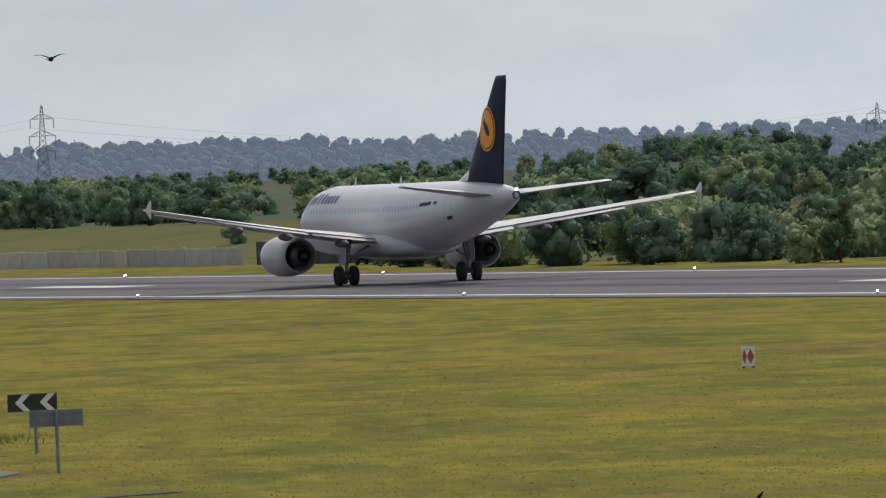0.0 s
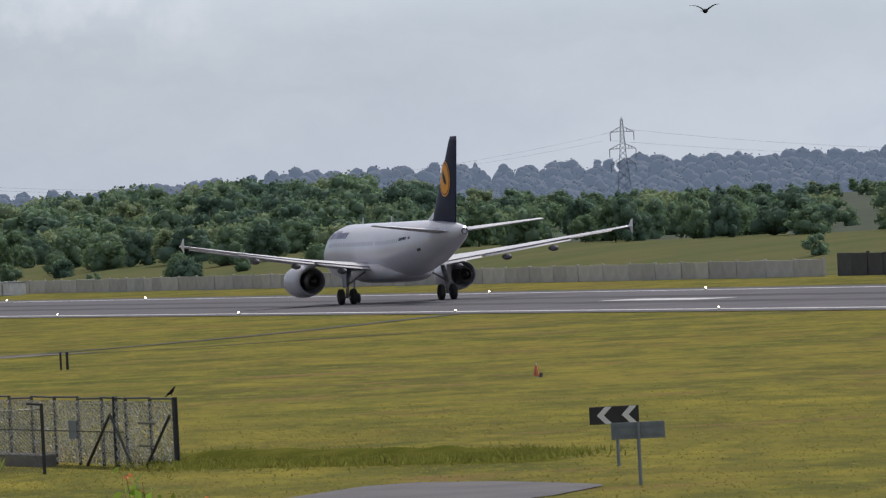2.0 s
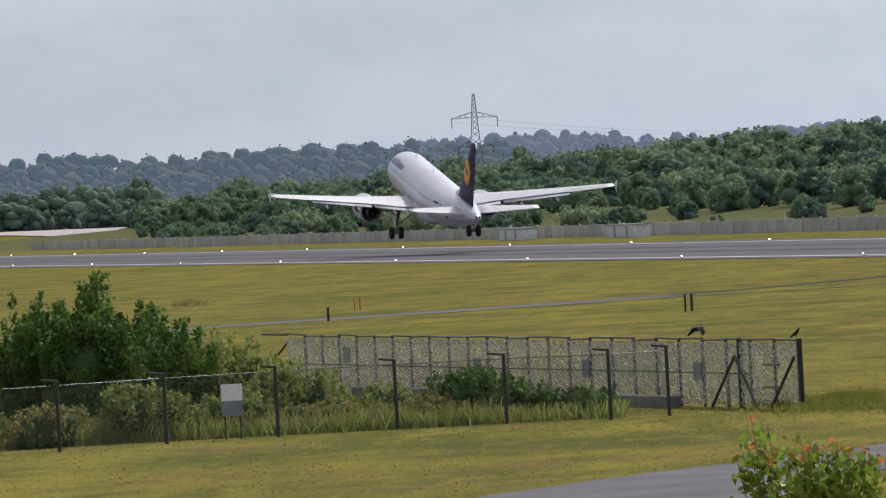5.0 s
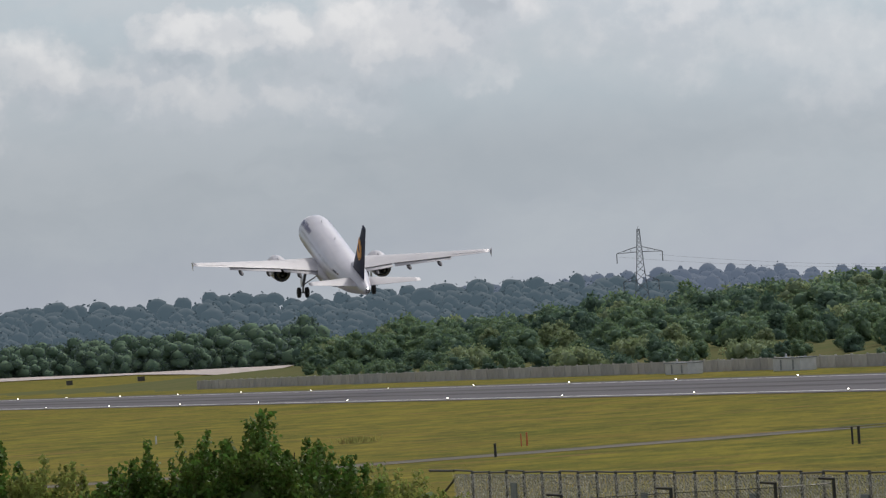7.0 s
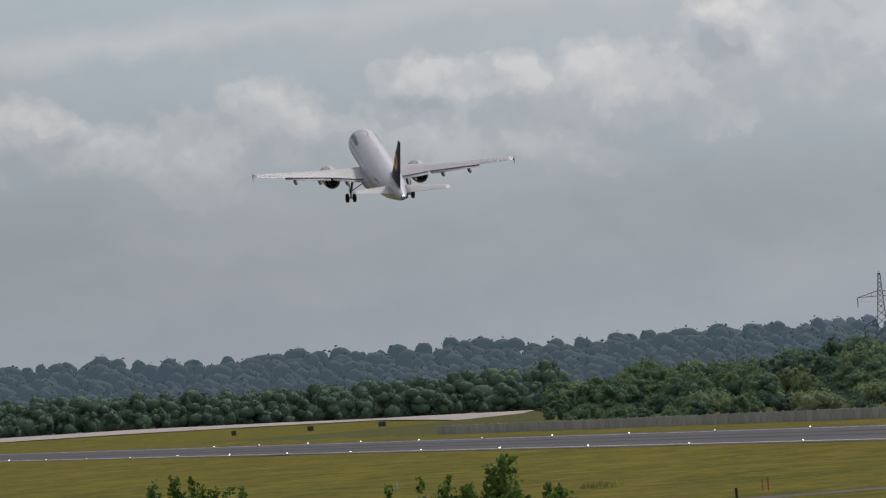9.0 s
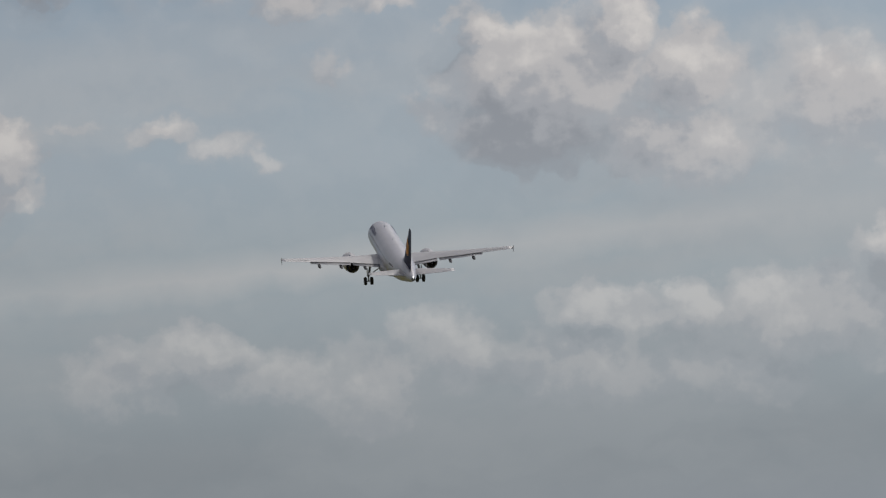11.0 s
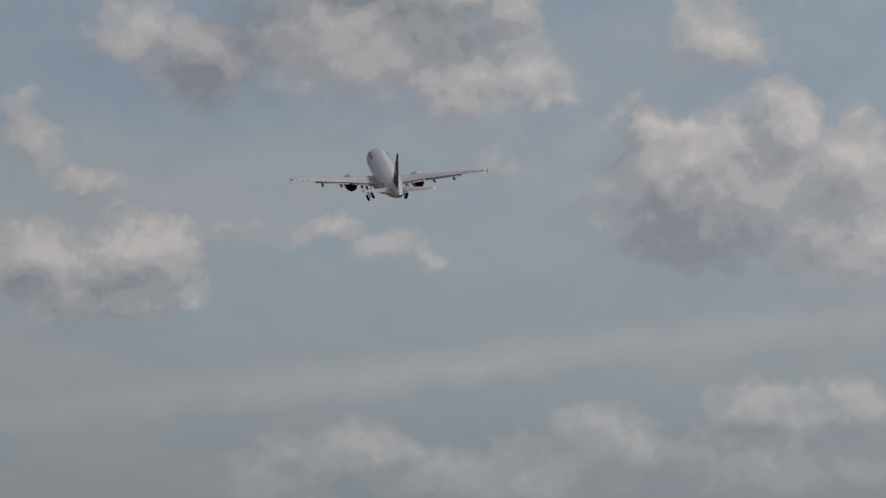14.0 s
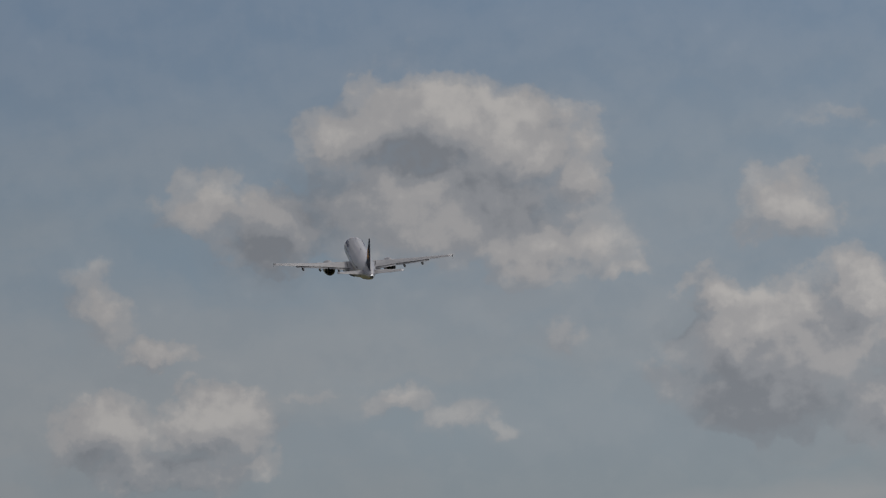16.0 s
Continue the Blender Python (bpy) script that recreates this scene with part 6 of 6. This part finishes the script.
def sky_point(turn, dist, deg):
    return polar(turn, dist, EYE[2] + dist * math.tan(radians(deg)))


power_line(sky_point(2.57, 3000, 0.40), sky_point(-2.0, 3350, 0.46), 11, "thin overhead line strung between two pylons")
power_line(sky_point(2.82, 3000, 0.40), sky_point(-1.9, 3350, 0.40), 10, "thin overhead line strung between two pylons")
power_line(sky_point(-2.08, 3350, 0.46), sky_point(-7.1, 3600, 0.30), 10, "thin overhead line strung between two pylons")
power_line(sky_point(-1.95, 3350, 0.40), sky_point(-7.1, 3600, 0.27), 9, "thin overhead line strung between two pylons")


# ---- birds ----
def build_bird(where, label, span=0.8, perched=False):
    ob = thing("bird", label, "bird", where)
    k = span / 0.9
    secs = [[Vector((x * k, r * k * math.cos(a), (z + r * math.sin(a)) * k)) for a in (2 * math.pi * i / 10 for i in range(10))]
            for x, r, z in ((-0.2, 0.02, 0), (-0.12, 0.05, 0), (0, 0.068, 0), (0.1, 0.055, 0.005), (0.15, 0.036, 0.02), (0.19, 0.042, 0.03), (0.225, 0.03, 0.03), (0.24, 0.012, 0.025), (0.285, 0.003, 0.015))]
    bm = loft(secs)
    if perched:
        bmesh.ops.rotate(bm, cent=(0, 0, 0), matrix=Matrix.Rotation(radians(-38), 3, "Y"), verts=bm.verts)
        bmesh.ops.translate(bm, vec=(0, 0, 0.19 * k), verts=bm.verts)
    part("body", bm, M["feather"], ob, smooth=True)
    bm = loft([[Vector((x * k, y * k, z * k)) for y, z in ((-w, 0.006), (w, 0.006), (w, -0.006), (-w, -0.006))] for x, w in ((-0.14, 0.03), (-0.34, 0.075))])
    if perched:
        bmesh.ops.rotate(bm, cent=(0, 0, 0), matrix=Matrix.Rotation(radians(-30), 3, "Y"), verts=bm.verts)
        bmesh.ops.translate(bm, vec=(0, 0, 0.17 * k), verts=bm.verts)
    part("tail", bm, M["feather"], ob)
    wings = []
    if not perched:
        for s in (1, -1):
            wg = new("wing_root")
            wg.parent = ob
            wg.location = (0.03 * k, s * 0.04 * k, 0.03 * k)
            bm = loft([[Vector((x0 * k, s * y * k, z * k)), Vector((x1 * k, s * y * k, z * k)), Vector((x1 * k, s * y * k, (z - 0.012) * k)), Vector((x0 * k, s * y * k, (z - 0.012) * k))]
                       for x0, x1, y, z in ((0.09, -0.10, 0, 0), (0.12, -0.10, 0.12, 0.02), (0.10, -0.09, 0.24, 0.02), (0.03, -0.10, 0.34, -0.01), (-0.06, -0.12, 0.42, -0.05))])
            part("wing", bm, M["feather"], wg)
            wings.append((wg, s))
    else:
        for s in (1, -1):
            bm = bmesh.new()
            rod(bm, (0, s * 0.02 * k, 0), (0, s * 0.02 * k, 0.12 * k), 0.006, 0.006, 5)
            part("leg", bm, M["feather"], ob)
            secs = [[Vector(((0.08 - 0.3 * t) * k, s * (0.06 - 0.02 * t) * k, (0.26 - 0.2 * t + dz * (1 - 0.6 * t)) * k)) for dz in (-0.05, 0.05)] + [Vector(((0.08 - 0.3 * t) * k, s * (0.072 - 0.02 * t) * k, (0.26 - 0.2 * t) * k))] for t in (0, 0.5, 1)]
            part("folded_wing", loft(secs), M["feather"], ob)
    return ob, wings


sky_bird, sky_wings = build_bird(sky_point(-1.89, 260, 0.925), "black crow gliding in the sky", 0.9)
low_bird, low_wings = build_bird(sky_point(4.2, 225, -0.4), "black crow flying low over the fence", 0.7)
perched, _ = build_bird((-3.45, 245.4, 1.9), "black crow perched on the corner of the netting screen", 0.6, True)
perched.rotation_euler = (0, 0, radians(35))
walker, _ = build_bird((19.0, 172.4, 0.0), "black crow standing in the short grass", 0.45, True)
walker.rotation_euler = (0, 0, radians(20))


# ---- what moves ----
def motions():
    rows = []
    for t, lat, s, z, pitch, roll, drift in FLIGHT:
        p = at(lat, s, z + 0.025)
        rows.append((t, pose(p.x, p.y, p.z, roll, -pitch, math.degrees(ALPHA) + 90 + drift)))
    walk(airliner, rows)
    # the legs fold inwards after lift-off
    for leg, side in gear_legs:
        o = leg.location.copy()
        walk(leg, [(t, pose(o.x, o.y, o.z - drop, side * -a)) for t, a, drop in ((0, 0, 0), (4.2, 0, 0), (4.9, 0, 0.42), (13.3, 0, 0.42), (13.7, 9, 0.4), (14.0, 24, 0.3), (14.5, 42, 0.18), (15.0, 55, 0.08), (15.5, 64, 0.04), (16, 70, 0))])
    o = nose_gear.location.copy()
    walk(nose_gear, [(t, pose(o.x, o.y, o.z, 0, -a)) for t, a in ((0, 0), (13.3, 0), (14.2, 40), (15.2, 80), (16, 95))])

    def glide(bird, path, turn):
        walk(bird, [(t, Matrix.Translation(sky_point(a, d, e)) @ Matrix.Rotation(radians(turn), 4, "Z")) for t, a, d, e in path])

    def flap(wings, beats, size):
        for wg, s in wings:
            o = wg.location.copy()
            walk(wg, [(t, pose(o.x, o.y, o.z, s * a * size)) for t, a in beats])
    glide(sky_bird, [(0, -2.09, 260, 0.813), (0.5, -2.09, 262, 0.831), (1.0, -2.167, 264, 0.917), (1.5, -2.342, 266, 1.024), (2.0, -2.563, 268, 1.16), (3, -3.1, 275, 1.5), (6, -6, 300, 3.0), (16, -18, 400, 6)], 72)
    beats = [(0, 0.7)] + [(0.1 * i, -1 if i % 3 == 0 else (0.6 if i % 3 == 1 else 1)) for i in range(1, 26)] + [(3, 0.2), (16, 0.2)]
    flap(sky_wings, beats, 28)
    glide(low_bird, [(0, 8.2, 232, 0.3), (2.5, 5.2, 230, -0.2), (3.5, 3.91, 226, -0.551), (4.0, 3.31, 225, -0.772), (4.3, 2.758, 224, -0.915), (4.5, 2.304, 223, -0.934), (5.0, 1.41, 222, -0.94), (5.5, 0.6, 221, -0.9), (7, -1.6, 220, -0.5), (16, -20, 240, 3)], 35)
    beats = [(0, 0.2), (3.4, 0.3)] + [(3.5 + 0.1 * i, (-0.6, 0.3, 1.0)[i % 3]) for i in range(0, 20)] + [(6, 0.2), (16, 0.2)]
    flap(low_wings, beats, 40)


motions()
